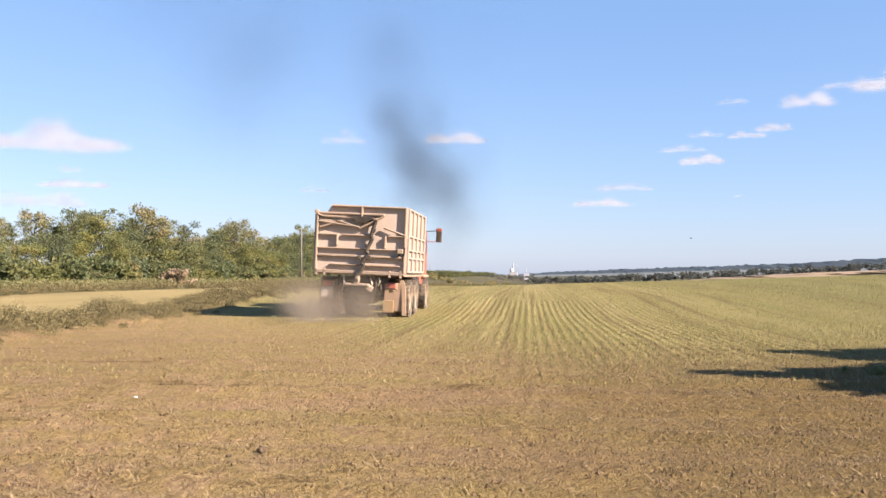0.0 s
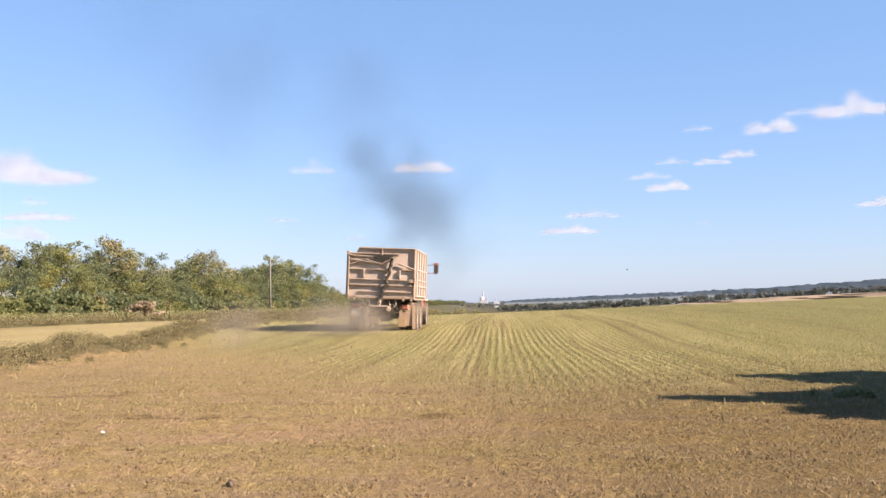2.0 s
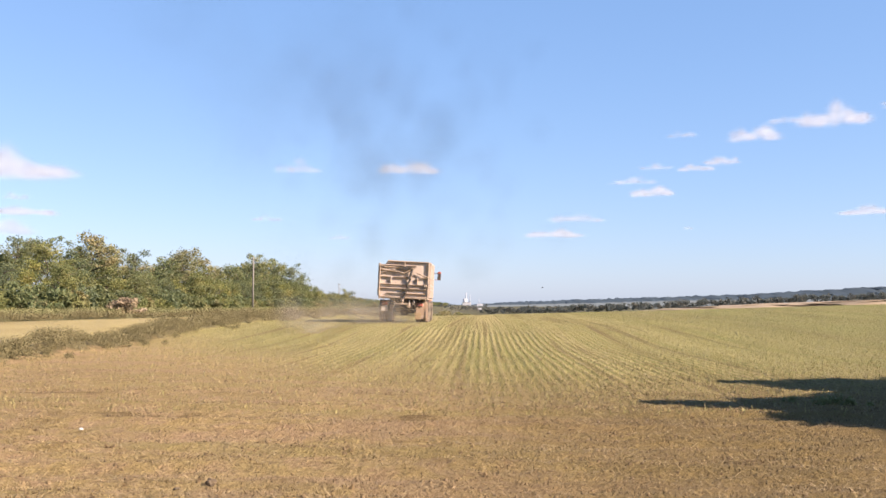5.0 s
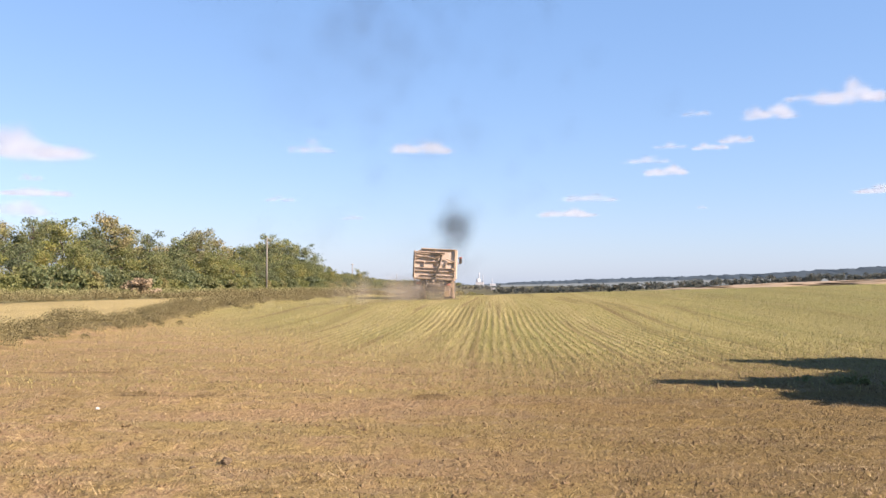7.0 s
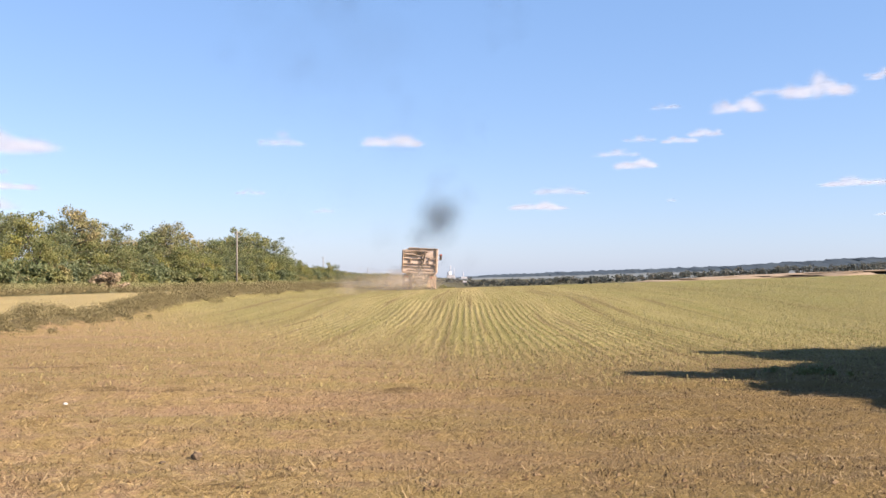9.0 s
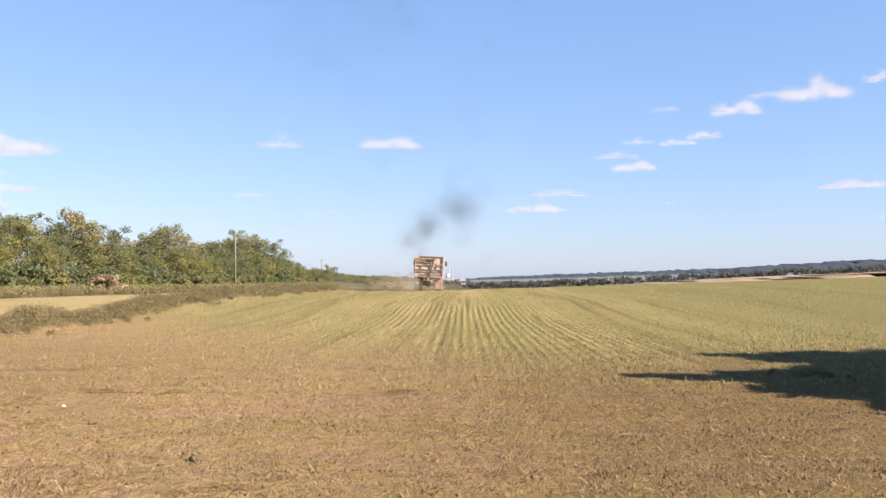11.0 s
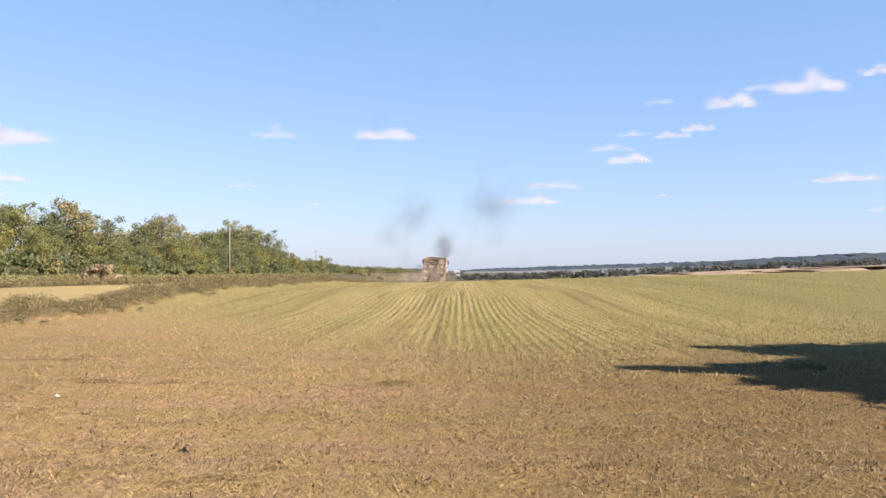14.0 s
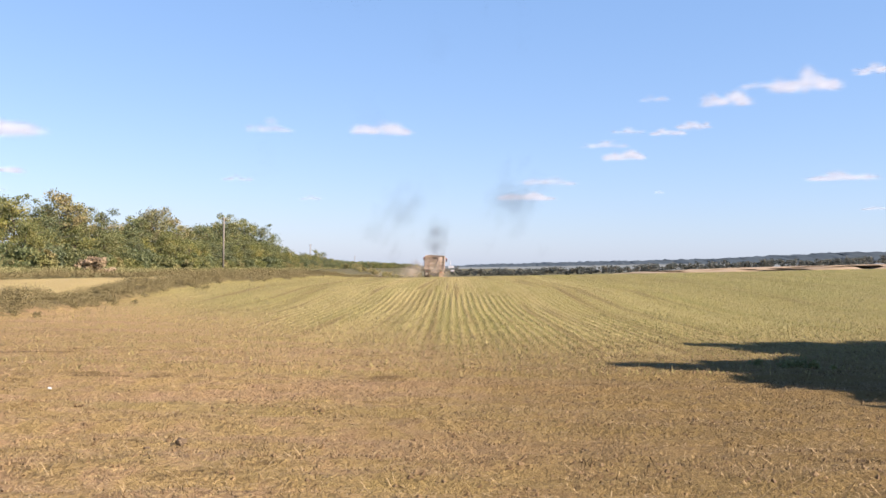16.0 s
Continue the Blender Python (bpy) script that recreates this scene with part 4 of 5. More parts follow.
    for x in (-1.2, -0.98, 0.82, 1.12):
        part("hinge", box((0.07, 0.1, 0.2), (x, -0.04, 1.24)), MAT["tan_dark"], tail)
    for x in (1.06, 1.2):
        part("lock_lever", tube((x, -0.09, 1.75), (x + 0.02, -0.12, 1.98), 0.025, 0.02, 7), MAT["chassis"], tail)
    for side, nm in ((1, "side_wall"), (-1, "side_wall")):
        x = side * W
        top = 3.06 if side > 0 else 2.84
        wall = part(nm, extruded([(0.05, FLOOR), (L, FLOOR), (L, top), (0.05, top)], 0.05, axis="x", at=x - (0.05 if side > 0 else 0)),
                    MAT["tan_sun_dimmed"], root, "sunlit dusty side wall with steel ribs")
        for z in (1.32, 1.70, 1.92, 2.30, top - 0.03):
            part("rail", box((0.05, L - 0.1, 0.06), (x + side * 0.025, L / 2, z)), MAT["tan_sun_dimmed"], wall)
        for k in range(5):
            part("rib", box((0.06, 0.09, top - 1.3), (x + side * 0.03, 0.1 + k * (L - 0.2) / 4, (top + 1.3) / 2)), MAT["tan_sun_dimmed"], wall)
    part("front_wall", extruded([(-W, FLOOR), (W, FLOOR), (W, 3.08), (-W, 3.08)], 0.05, at=L), MAT["tan"], root)
    part("floor_plate", box((2.48, L, 0.09), (0, L / 2, FLOOR - 0.03)), MAT["tan_dark"], root)
    part("load", box((2.38, L - 0.1, 0.12), (0, L / 2 + 0.03, 2.72)), MAT["grain"], root, "grain filling the box")
    # frame and running gear
    for x in (-0.42, 0.42):
        part("frame_rail", box((0.09, 7.0, 0.24), (x, 3.6, 1.03)), MAT["chassis"], root)
    part("rear_crossbeam", box((1.5, 0.10, 0.12), (0.0, 0.5, 0.96)), MAT["chassis"], root)
    part("tow_plate", box((0.66, 0.30, 0.07), (-0.04, -0.06, 0.93), 0.02), MAT["tan_dark"], root, "dusty towing plate")
    part("tow_plate_lug", box((0.16, 0.26, 0.16), (0.30, -0.04, 0.84), 0.03, (0, 35, 0)), MAT["tan_dark"], root)
    part("tow_neck", tube((-0.02, -0.10, 1.24), (-0.06, -0.10, 0.96), 0.06, 0.08, 10), MAT["tan_dark"], root)
    part("hitch_jaw", tube((-0.05, -0.24, 1.04), (-0.05, 0.1, 1.04), 0.05, 0.06, 10), MAT["chassis"], root)
    part("drawbar_beam", box((0.9, 0.12, 0.20), (0.0, 0.12, 0.78), 0.03), MAT["chassis"], root)
    part("tip_cylinder", tube((0.0, 2.4, 0.9), (0.0, 1.5, 1.25), 0.12, 0.1, 12), MAT["chassis"], root)
    for x, top, low, look_of in ((0.30, 1.12, 0.80, "plate"), (0.42, 1.16, 0.70, "chassis"), (0.52, 1.14, 0.92, "plate"), (0.56, 1.0, 0.66, "chassis"), (-0.46, 1.2, 0.74, "plate")):
        bm = tube((x, 0.08, top), (x + 0.05, 0.0, (top + low) / 2), 0.026, 0.026, 7)
        tube((x + 0.05, 0.0, (top + low) / 2), (x - 0.02, 0.05, low), 0.026, 0.026, 7, bm)
        part("air_hose", bm, MAT[look_of], root)
    for x in (-0.62, 0.62):
        part("side_bracket", box((0.08, 0.10, 0.34), (x, 0.3, 1.05), 0.02), MAT["chassis"], root)
    for y in (1.35, 2.65):
        part("axle", tube((-0.95, y, 0.56), (0.95, y, 0.56), 0.09, 0.09, 10), MAT["chassis"], root)
        part("differential", tube((0, y - 0.22, 0.56), (0, y + 0.22, 0.56), 0.22, 0.2, 12), MAT["chassis"], root)
    part("front_axle", tube((-0.95, 5.9, 0.56), (0.95, 5.9, 0.56), 0.07, 0.07, 10), MAT["chassis"], root)
    for side in (-1, 1):
        part("leaf_spring", box((0.09, 1.5, 0.14), (side * 0.5, 2.0, 0.78)), MAT["chassis"], root)
        part("fuel_tank" if side > 0 else "battery_box", box((0.5, 0.9, 0.5), (side * 0.85, 4.35, 0.85), 0.06), MAT["chassis"], root)
    part("air_tank_panel", box((2.0, 0.3, 0.62), (0, 4.35, 0.98), 0.05), MAT["chassis"], root)
    # mudflaps and tail lamps
    part("mudflap", box((0.5, 0.03, 0.78), (0.89, 0.42, 0.62), turn=(4, 0, 0)), MAT["flap"], root, "dusty pale mudflap")
    part("mudflap_patch", box((0.30, 0.035, 0.34), (0.76, 0.40, 0.36), turn=(4, 0, 0)), MAT["yellow"], root, "yellowed lower mudflap")
    for bend in ([(0.98, 1.10), (1.10, 1.06), (1.16, 0.92), (1.19, 0.55), (1.21, 0.12)], [(-0.76, 1.02), (-0.66, 0.98), (-0.61, 0.84), (-0.58, 0.5), (-0.50, 0.10)]):
        outline = [(x - 0.055, z) for x, z in bend] + [(x + 0.055, z + (0.03 if k > 2 else 0.0)) for k, (x, z) in enumerate(bend[::-1])]
        part("mudguard", extruded(outline, 0.10, at=0.38), MAT["flap"], root, "curved dusty mudguard edge")
    for x, zp in ((-0.93, 0.62), (0.84, 0.66)):
        lamp = part("lamp_bracket", box((0.36, 0.05, 0.2), (x, 0.22, 0.92)), MAT["tan_dark"], root)
        part("tail_lamp", box((0.30, 0.08, 0.16), (x, 0.17, 0.93), 0.02), MAT["lamp_red"], lamp, "red tail lamp lens")
    part("plate_panel", box((0.34, 0.03, 0.30), (-0.93, 0.2, 0.68)), MAT["plate"], root, "pale panel below the lamp")
    part("reflector", tube((0.9, 0.395, 0.86), (0.9, 0.36, 0.86), 0.065, 0.065, 14), MAT["plate"], root, "round pale reflector")
    # cab
    cab = part("cab", extruded([(4.75, 0.95), (6.75, 0.95), (6.8, 1.75), (6.45, 2.72), (4.85, 2.76), (4.75, 2.0)], 2.16, axis="x", at=-1.08),
               MAT["red"], root, "dusty red cab")
    part("rear_window", box((1.3, 0.03, 0.45), (0, 4.73, 2.35)), MAT["glass"], cab)
    for side in (-1, 1):
        part("side_window", box((0.02, 0.95, 0.6), (side * 1.085, 5.7, 2.25)), MAT["glass"], cab)
        part("door_handle", box((0.03, 0.14, 0.03), (side * 1.095, 5.25, 1.75)), MAT["chassis"], cab)
        part("mirror_arm", tube((side * 1.06, 6.3, 2.7), (side * 1.5, 6.35, 2.74), 0.014, 0.014, 6), MAT["chassis"], cab)
        part("mirror_arm", tube((side * 1.06, 6.3, 2.36), (side * 1.5, 6.35, 2.36), 0.014, 0.014, 6), MAT["red"], cab)
        mir = part("mirror", box((0.19, 0.08, 0.42), (side * 1.5, 6.35, 2.56), 0.03), MAT["chassis"], cab, "dark side mirror")
        part("mirror_cap", box((0.2, 0.09, 0.12), (side * 1.5, 6.35, 2.76), 0.03), MAT["red"], mir)
        part("front_mudguard", box((0.34, 1.3, 0.1), (side * 1.02, 5.9, 1.2), 0.03), MAT["flap"], root)
    part("windscreen", box((2.0, 0.03, 0.7), (0, 6.66, 2.2), turn=(-19, 0, 0)), MAT["glass"], cab)
    part("exhaust_pipe", tube((1.02, 4.55, 1.1), (1.02, 4.55, 2.85), 0.055, 0.05, 10), MAT["chassis"], root, "upright sooty exhaust pipe")
    wheels = []
    for side in (-1, 1):
        for y in (1.35, 2.65):
            wheels.append(wheel(0.55, 0.30, root, (side * 1.12, y, 0.55), True))
            wheels.append(wheel(0.55, 0.30, root, (side * 0.78, y, 0.55), False))
        wheels.append(wheel(0.55, 0.30, root, (side * 1.08, 5.9, 0.55), False))
    tagged(root, "dusty tan three-axle dump truck driving across the stubble", "truck")
    return root, wheels


truck, truck_wheels = dump_truck()
TIMES = [i / 10 for i in range(161)]
KNOWN_T = [0.0, 1.5, 3.5, 7.0, 8.5, 9.0, 12.5, 14.5, 16.0]
KNOWN_D = [26.1, 33.3, 42.2, 58.1, 68.0, 71.6, 98.5, 112.3, 125.0]
KNOWN_X = [-4.54, -4.31, -3.82, -3.6, -3.46, -3.38, -2.68, -2.35, -2.3]
POLY, ACROSS = np.polyfit(KNOWN_T, KNOWN_D, 4), np.polyfit(KNOWN_T, KNOWN_X, 3)


def truck_at(t):
    """Where the tailgate's foot is at t: its x, y and height, and its heading in degrees."""
    y = float(np.polyval(POLY, t))
    x = float(np.polyval(ACROSS, t))
    return x - 0.1, y, float(lift(x, y)), float(np.interp(t, [0, 3, 7, 9, 16], [-0.3, -1.0, 1.5, 1.2, 0.5]))


# ---------------------------------------------------------------- another truck, far ahead
def far_truck():
    root = new("far_truck")
    part("body", box((2.4, 5.0, 1.2), (0, 2.5, 1.85), 0.05), MAT["white_wall"], root)
    part("cab", box((2.2, 1.8, 1.6), (0, 6.2, 1.65), 0.15), MAT["red"], root)
    part("chassis", box((1.6, 7.5, 0.4), (0, 3.5, 0.95), 0.03), MAT["chassis"], root)
    for y in (1.2, 6.0):
        for x in (-1.0, 1.0):
            part("wheel", lathe([(x - 0.15, 0.2), (x - 0.15, 0.5), (x + 0.15, 0.5), (x + 0.15, 0.2), (x - 0.15, 0.2)], 14), MAT["rubber"], root)
    return tagged(root, "distant white and red truck raising dust", "truck")


other = far_truck()


# ---------------------------------------------------------------- trees whose shade falls on the field
def shade_tree(x, y, h, seed):
    """A broad dense tree with a thin leader, outside the view."""
    r = random.Random(seed)
    root = new("broad_tree")
    bm = bmesh.new()
    tube((0, 0, -0.1), (0, 0, h * 0.5), 0.22, 0.15, 10, bm)
    tube((0, 0, h * 0.5), (0, 0, h), 0.15, 0.02, 8, bm)
    clumps = []
    for i in range(210):
        v = r.random() ** 0.8 * (h - 1.6)
        reach = np.interp(v, [0, 0.5, 1.1, 1.7, 2.8, 6.0], [0.18, 0.36, 0.52, 1.85, 2.85, 2.75])
        a, d = r.uniform(0, 6.28), reach * r.random() ** 0.5
        tip = Vector((math.cos(a) * d, math.sin(a) * d, h - v))
        if i % 6 == 0:
            tube((0, 0, max(h - v - d * 0.5, 1.2)), tip, 0.05, 0.015, 5, bm)
        clumps.append((*tip, 0.2 + 0.2 * reach * r.uniform(0.7, 1.2)))
    for i in range(18):
        clumps.append((0, 0, h - 0.1 * i, 0.30 + 0.015 * i))
    part("trunk", bm, MAT["bark"], root, smooth=True)
    crown = new("crown", crown_mesh("crown", clumps, 240, 0.16, MAT["leaf_shade"], seed))
    crown.parent = root
    root.matrix_basis = pose(x, y, 0)
    return tagged(root, "broad dense tree whose shade falls on the stubble", "tree")


shade_tree(13.9, 7.7, 7.5, 91)
shade_tree(15.6, 11.25, 7.5, 92)


# ---------------------------------------------------------------- small things on the ground
def lump(name, x, y, size, material, seed, label, flat=0.5):
    bm = bmesh.new()
    bmesh.ops.create_icosphere(bm, subdivisions=2, radius=size)
    r = random.Random(seed)
    for v in bm.verts:
        v.co *= r.uniform(0.7, 1.2)
        v.co.z *= flat
    ob = part(name, bm, material)
    ob.location = (x, y, height(x, y) + size * flat * 0.4)
    return tagged(ob, label, "clod" if "clod" in name else "scrap")


lump("soil_clod", -1.77, 6.42, 0.036, MAT["clod"], 3, "dark clod of soil on the straw", 0.9)
lump("soil_clod", -1.98, 6.36, 0.022, MAT["clod"], 4, "dark clod of soil on the straw", 0.6)
lump("white_scrap", -3.78, 9.16, 0.022, MAT["chalk"], 5, "small white scrap lying in the stubble", 0.6)


def weed_tufts():
    r = random.Random(47)
    clumps = []
    for i in range(20):
        x, y = 4.5 + r.gauss(0, 0.22), 12.45 + r.gauss(0, 0.15)
        clumps.append((x, y, height(x, y) + r.uniform(0.01, 0.06), r.uniform(0.03, 0.09)))
    ob = new("green_weeds", crown_mesh("green_weeds", clumps, 40, 0.022, MAT["leaf_dark"], 47))
    return tagged(ob, "low green weeds growing through the stubble", "weeds", kind="stuff")


weed_tufts()


def bird():
    root = new("bird")
    bm = bmesh.new()
    bmesh.ops.create_uvsphere(bm, u_segments=10, v_segments=8, radius=0.045)
    bmesh.ops.scale(bm, vec=(2.2, 1, 0.9), verts=bm.verts)
    part("body", bm, MAT["feather"], root)
    for s in (-1, 1):
        bm = bmesh.new()
        pts = [(-0.05, 0), (0.06, 0), (0.04, 0.13), (-0.03, 0.22), (-0.06, 0.13)]
        bm.faces.new([bm.verts.new((x, s * y, 0.02 + 0.25 * y)) for x, y in pts])
        bmesh.ops.solidify(bm, geom=bm.faces[:], thickness=0.012)
        part("wing", bm, MAT["feather"], root)
    part("tail", box((0.1, 0.05, 0.012), (0.12, 0, 0.01), 0.004), MAT["feather"], root)
    return tagged(root, "small dark bird flying low over the field", "bird")


swallow = bird()
swallow.scale = (0.6, 0.6, 0.6)

# ---------------------------------------------------------------- smoke and dust in pieces that drift apart
SMOKE_MESH = [shreds("smoke_puff", 4, 1.5, MAT["smoke"], 61 + i, (1, 1, 0.8), 0.78) for i in range(3)]
THIN_MESH = [shreds("smoke_veil", 5, 3.2, MAT["smoke_thin"], 71 + i, piece=0.78) for i in range(3)]
CLOUD_MESH = shreds("dust_cloud", 10, 4.5, MAT["dust"], 88, (1.4, 1, 0.5), 0.7)
DUST_MESH = [shreds("dust_puff", 8, 1.45, MAT["dust"], 81 + i, (1.0, 1, 0.5), 0.7) for i in range(3)]


def hidden(t, i):
    """Where a piece waits until it is blown out: low under the truck, beneath the soil."""
    x, y, z, h = truck_at(t)
    return Vector((x, y + 1.4 + (i % 4) * 0.5, z - 3.0))


def puff_rows(path, offset, birth=None, i=0):
    """Rows for one piece: path gives (t, x, y, z, spread); before birth it keeps under the truck."""
    rows = []
    if birth is not None:
        rows += [(t / 2, Matrix.Translation(hidden(t / 2, i))) for t in range(0, int(birth * 2 - 0.2) + 1)]
        rows = [q for q in rows if q[0] < birth - 0.15]
        rows.append((birth - 0.1, Matrix.Translation(hidden(birth - 0.1, i))))
    if birth is not None and path[0][0] < birth:
        ts, cols = [q[0] for q in path], list(zip(*path))
        path = [(birth, *[float(np.interp(birth, ts, c)) for c in cols[1:]])] + [q for q in path if q[0] > birth + 0.2]
    for t, x, y, z, s in path:
        rows.append((t, Matrix.Translation(Vector((x, y, z)) + Vector(offset) * s) @ pose(0, 0, 0, 0, 0, t * 4)))
    return rows


def smoke_piece(mesh, label, group, cat):
    ob = new(mesh.name.split(".")[0], mesh)
    ob.visible_shadow = True
    return tagged(ob, label, cat, group, "stuff")


PLUMES = [
    # mesh, pieces, birth, height to width, rows of t, x, y, z, spread
    (SMOKE_MESH, 34, None, 1.5, [(0, -2.75, 31.5, 4.0, 0.95), (1.5, -2.3, 33.5, 4.25, 1.2), (3.5, -2.4, 37, 4.8, 1.7), (6.3, -2.9, 43, 11.5, 6.0), (9, -3.0, 48, 24.0, 8.0), (16, -3, 58, 36.0, 10.0)]),
    (SMOKE_MESH, 30, None, 1.4, [(0, -3.5, 31.3, 5.0, 0.85), (1.5, -3.1, 33.8, 5.1, 1.1), (3.5, -3.3, 37.5, 5.8, 1.8), (6.3, -3.9, 43, 12.5, 6.0), (9, -4.0, 48, 25.0, 8.0), (16, -4, 58, 37.0, 10.0)]),
    (SMOKE_MESH, 24, None, 1.4, [(0, -4.0, 31.0, 6.2, 1.1), (1.5, -4.2, 33.8, 6.4, 1.4), (3.5, -4.3, 37.5, 6.9, 2.1), (6.3, -4.9, 43, 13.5, 6.0), (9, -5.0, 48, 26.0, 8.0), (16, -5, 58, 38.0, 10.0)]),
    (THIN_MESH, 16, None, 1.6, [(0, -4.4, 30.0, 7.4, 1.8), (1.5, -4.9, 33.0, 7.9, 2.2), (3.5, -5.0, 37, 8.8, 2.8), (7, -5.0, 44, 10.5, 3.6), (10, -5, 50, 12.5, 4.5), (16, -4.5, 60, 22.0, 8.0)]),
    (THIN_MESH, 18, None, 0.8, [(0, -8.4, 27.0, 8.0, 2.6), (1.5, -9.0, 30.0, 9.0, 2.9), (3.5, -8.8, 33, 9.3, 3.4), (7, -8.6, 42, 12.5, 4.5), (16, -8, 60, 26.0, 8.0)]),
    (SMOKE_MESH, 62, 5.6, 1.2, [(5.8, -2.55, 58.0, 3.5, 0.3), (6.5, -2.6, 59.0, 4.6, 1.0), (7.0, -2.3, 59.8, 4.8, 1.35), (8.0, -1.75, 61.5, 5.1, 1.65), (9.0, -1.4, 63.5, 5.3, 1.95),
                                (11.5, 0.3, 66.0, 5.9, 2.1), (12.5, 1.3, 68.0, 5.6, 2.2), (14.0, 2.6, 70.0, 5.7, 2.4), (16.0, 4.7, 72.0, 5.95, 2.3)]),
    (SMOKE_MESH, 44, 6.6, 1.0, [(6.8, -2.4, 62.5, 3.7, 1.1), (7.5, -2.1, 63.0, 4.2, 1.3), (8.0, -2.0, 63.5, 4.3, 1.4), (9.0, -2.0, 64.0, 4.4, 1.5), (11.5, -2.95, 68.0, 4.5, 1.6),
                               (12.5, -3.2, 70.0, 4.65, 1.9), (14.0, -3.6, 72.0, 4.6, 2.3), (16.0, -4.2, 75.0, 4.8, 2.6)]),
    (SMOKE_MESH, 38, 12.1, 1.3, [(12.3, -1.45, 101.5, 3.3, 0.2), (12.5, -1.42, 102.0, 3.7, 0.7), (14.0, -1.5, 103.5, 4.3, 0.95), (16.0, -1.75, 107.0, 5.0, 1.25)]),
    (SMOKE_MESH, 34, 13.2, 1.3, [(13.4, -1.3, 109.0, 3.0, 0.2), (14.0, -1.3, 109.5, 3.4, 0.5), (16.0, -1.5, 112.0, 3.6, 0.9)]),
]


def smoke():
    """Each plume is made of a few billows, and each billow of many faint pieces that part slowly."""
    r = random.Random(77)
    for meshes, count, birth, tall, rows in PLUMES:
        thin = meshes is THIN_MESH
        billows = []
        for k in range(9):
            d = Vector((r.gauss(0, 1), r.gauss(0, 1), r.gauss(0, 1))).normalized() * r.uniform(0.1, 1.05)
            billows.append(Vector((d.x, d.y, d.z * tall)))
        for i in range(int(count * 1.5)):
            k = r.randrange(9)
            wide = 0.16 + 0.04 * k
            d = billows[k] + Vector((r.gauss(0, wide), r.gauss(0, wide), r.gauss(0, wide * tall)))
            ob = smoke_piece(meshes[i % 3], "thin veil of grey exhaust smoke" if thin else "puff of black diesel exhaust smoke", "exhaust smoke", "smoke")
            walk(ob, puff_rows(rows, d, None if birth is None else birth + 0.2 + 0.7 * r.random(), i))


def dust():
    r = random.Random(78)
    # dust already lying over the track, then dust thrown up along the way
    births = [-0.7, -0.5, -0.35, -0.2, -0.1] + [0.15 + 0.25 * k for k in range(62)]
    for k, b in enumerate(births):
        side = r.choice((-1, -1, 1)) * r.uniform(0.3, 1.0)
        x, y, z, h = truck_at(max(b, 0))
        y += min(b, 0) * 4.6 - r.uniform(-0.8, 0.6)
        x += side
        drift = r.uniform(0.25, 0.9)
        top, life = r.uniform(0.3, 0.8), r.uniform(2.5, 4.5)
        rows = [(t, x - drift * (t - b), y + 0.6 * (t - b), z + q, 0.0)
                for t, q in ((b, 0.3), (b + 0.8, 0.3 + 0.5 * top), (b + life * 0.6, 0.3 + top), (b + life, top * 0.6), (b + life + 2.5, -1.6), (40.0, -1.8))]
        rows = [q for q in rows if q[0] > -0.01 or q is rows[-1]]
        if rows[0][0] > 0 and b <= 0:
            rows.insert(0, (0.0, x + drift * b, y - 0.6 * b, z + 0.3 + top * 0.7, 0.0))
        late = next((q for q in rows if q[0] >= 16.0), rows[-1])
        rows = [q for q in rows if q[0] < 16.0] + [(16.0, *(rows[-2][1:] if late[0] > 20 else late[1:]))]
        ob = smoke_piece(DUST_MESH[k % 3], "pale dust thrown up by the wheels", "dust behind the truck", "dust")
        walk(ob, puff_rows(rows, (0, 0, 0), b if b > 0 else None, k))


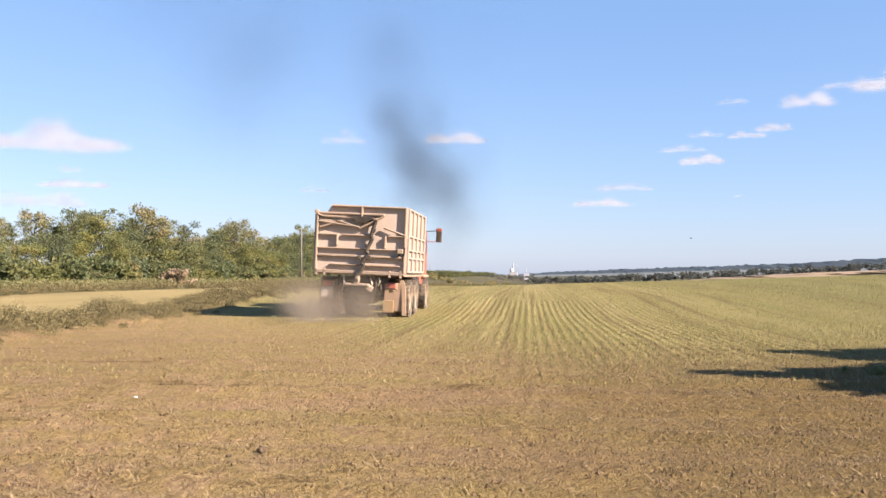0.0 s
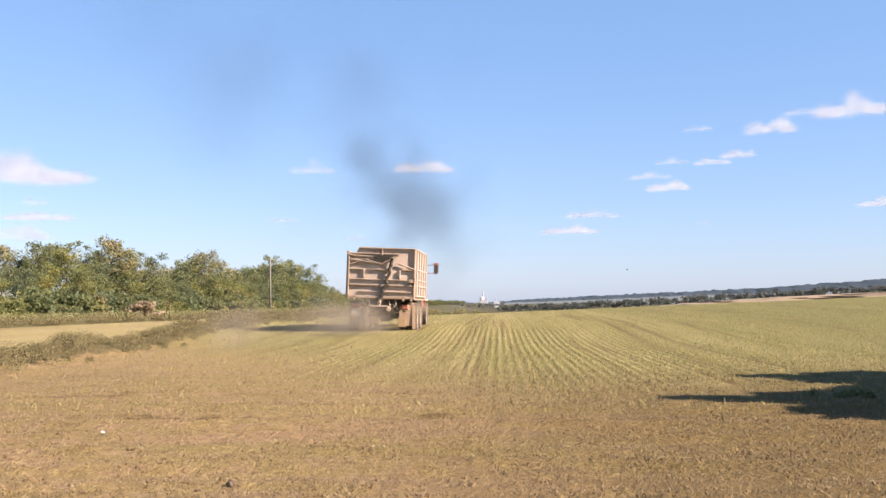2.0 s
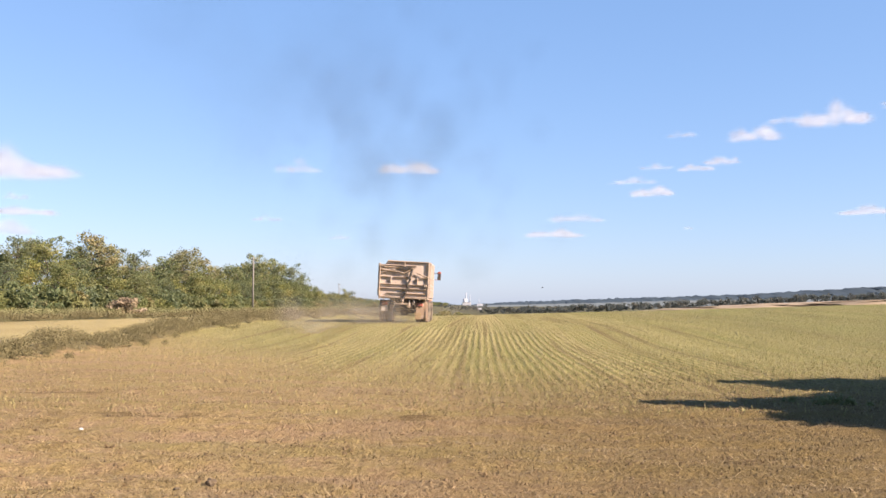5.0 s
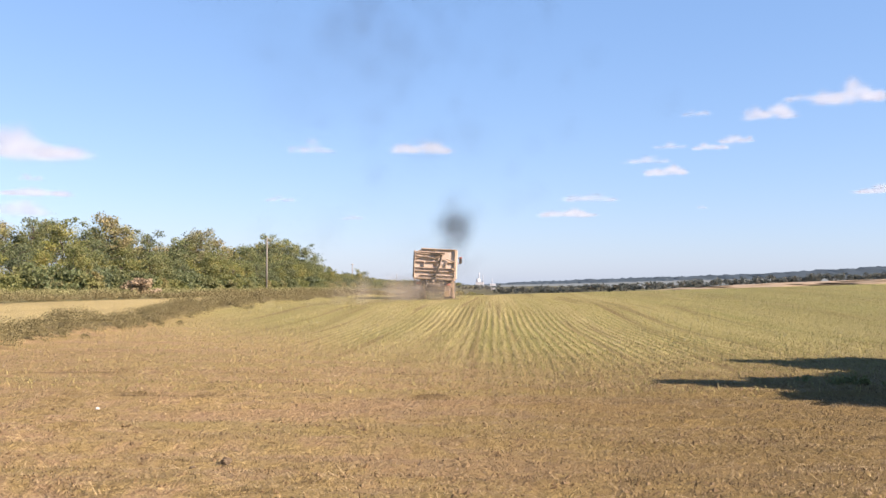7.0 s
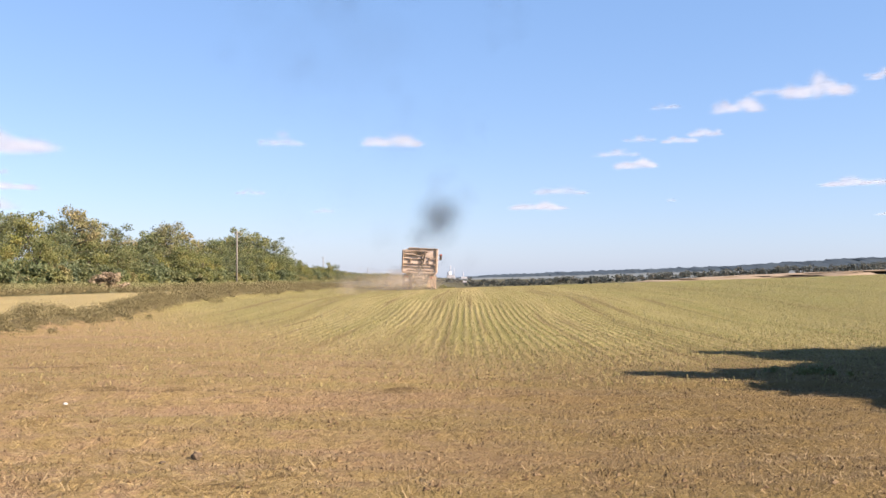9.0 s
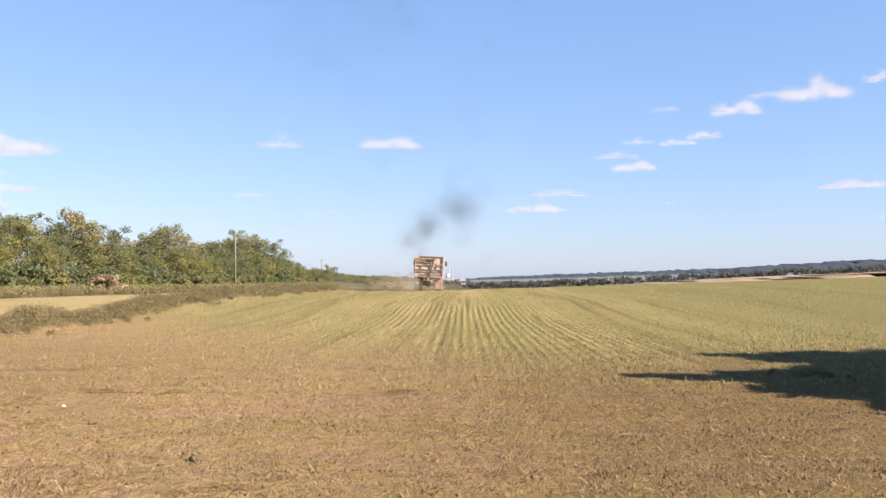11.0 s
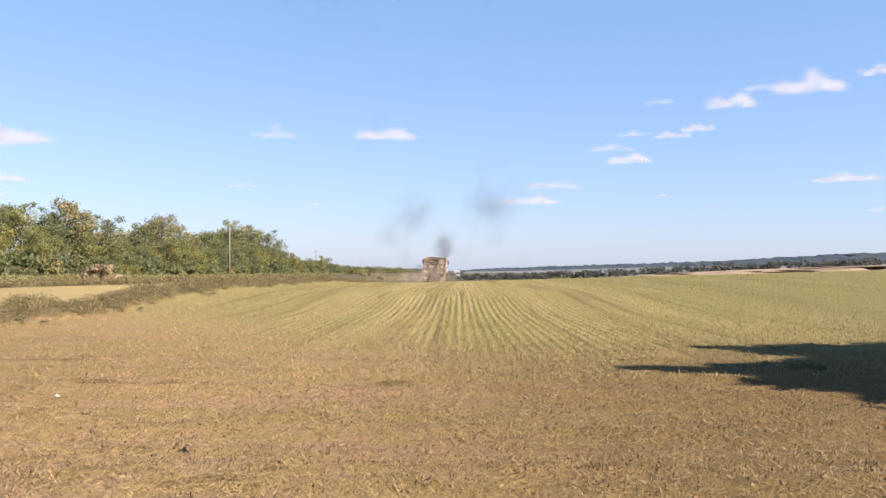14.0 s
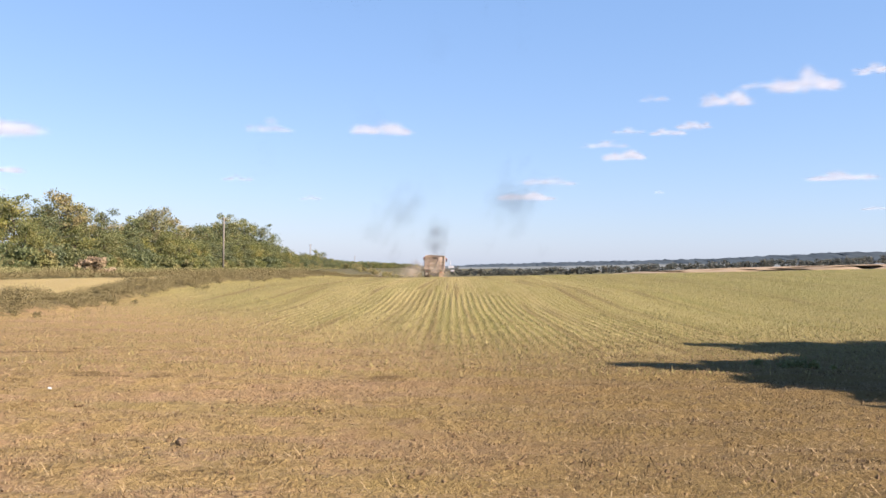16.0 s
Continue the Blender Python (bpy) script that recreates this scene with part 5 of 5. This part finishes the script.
def wheel_dust():
    """Dust that hangs about the wheels all the way along."""
    r = random.Random(79)
    for k in range(42):
        dx, dy, dz, turn = r.uniform(-1.7, 0.8), r.uniform(-3.6, 1.6), r.uniform(0.1, 0.9), r.uniform(0, 6.28)
        ob = smoke_piece(DUST_MESH[k % 3], "pale dust swirling about the wheels", "dust behind the truck", "dust")
        rows = []
        for i in range(65):
            t = i / 4
            x, y, z, h = truck_at(t)
            grown = float(np.interp(t, [0, 4, 16], [0.75, 1.0, 2.1]))
            z -= float(np.interp(t, [0, 3, 8], [2.4, 1.6, 0.0])) if k % 3 else 0.0
            rows.append((t, pose(x + dx * grown + 0.35 * math.sin(1.7 * t + turn), y + dy * grown + 0.5 * math.sin(1.1 * t + 2 * turn), z + dz * grown + 0.2 * math.sin(1.4 * t + 3 * turn), 0, 0, 25 * t)))
        walk(ob, rows)


def motions():
    walk(truck, [(t, pose(*truck_at(t)[:3], 0, 2.4, truck_at(t)[3])) for t in TIMES])
    dense = [i / 15 for i in range(241)]
    start = truck_at(0)[1]
    for w in truck_wheels:
        at = tuple(w.location)
        walk(w, [(t, pose(*at, -math.degrees((truck_at(t)[1] - start) / 0.55), 0, 0)) for t in dense])
    walk(other, [(0, pose(-0.7, 540, float(lift(0, 540)))), (16, pose(0.4, 600, float(lift(0, 600))))])
    walk(swallow, [(0, pose(9.89, 60, 3.44)), (0.5, pose(9.2, 60, 3.42)), (3.0, pose(7.2, 60, 2.82)), (4.0, pose(5.9, 60, 2.5)),
                   (7.0, pose(-3, 66, 2.2)), (10.0, pose(-20, 80, 2.2)), (16.0, pose(-60, 110, 4.0))])
    smoke()
    dust()
    wheel_dust()
    r = random.Random(5)
    for k in range(7):
        ob = smoke_piece(CLOUD_MESH, "pale dust hanging behind the distant truck", "dust behind the far truck", "dust")
        x, y, z = -2.5 - 3.0 * k + r.uniform(-1, 1), 520 - 6 * k, -1.6 + r.uniform(-0.3, 0.8)
        walk(ob, [(0, Matrix.Translation((x, y, z))), (16, Matrix.Translation((x + 1.5, y + 25, z + 0.2)))])


motions()
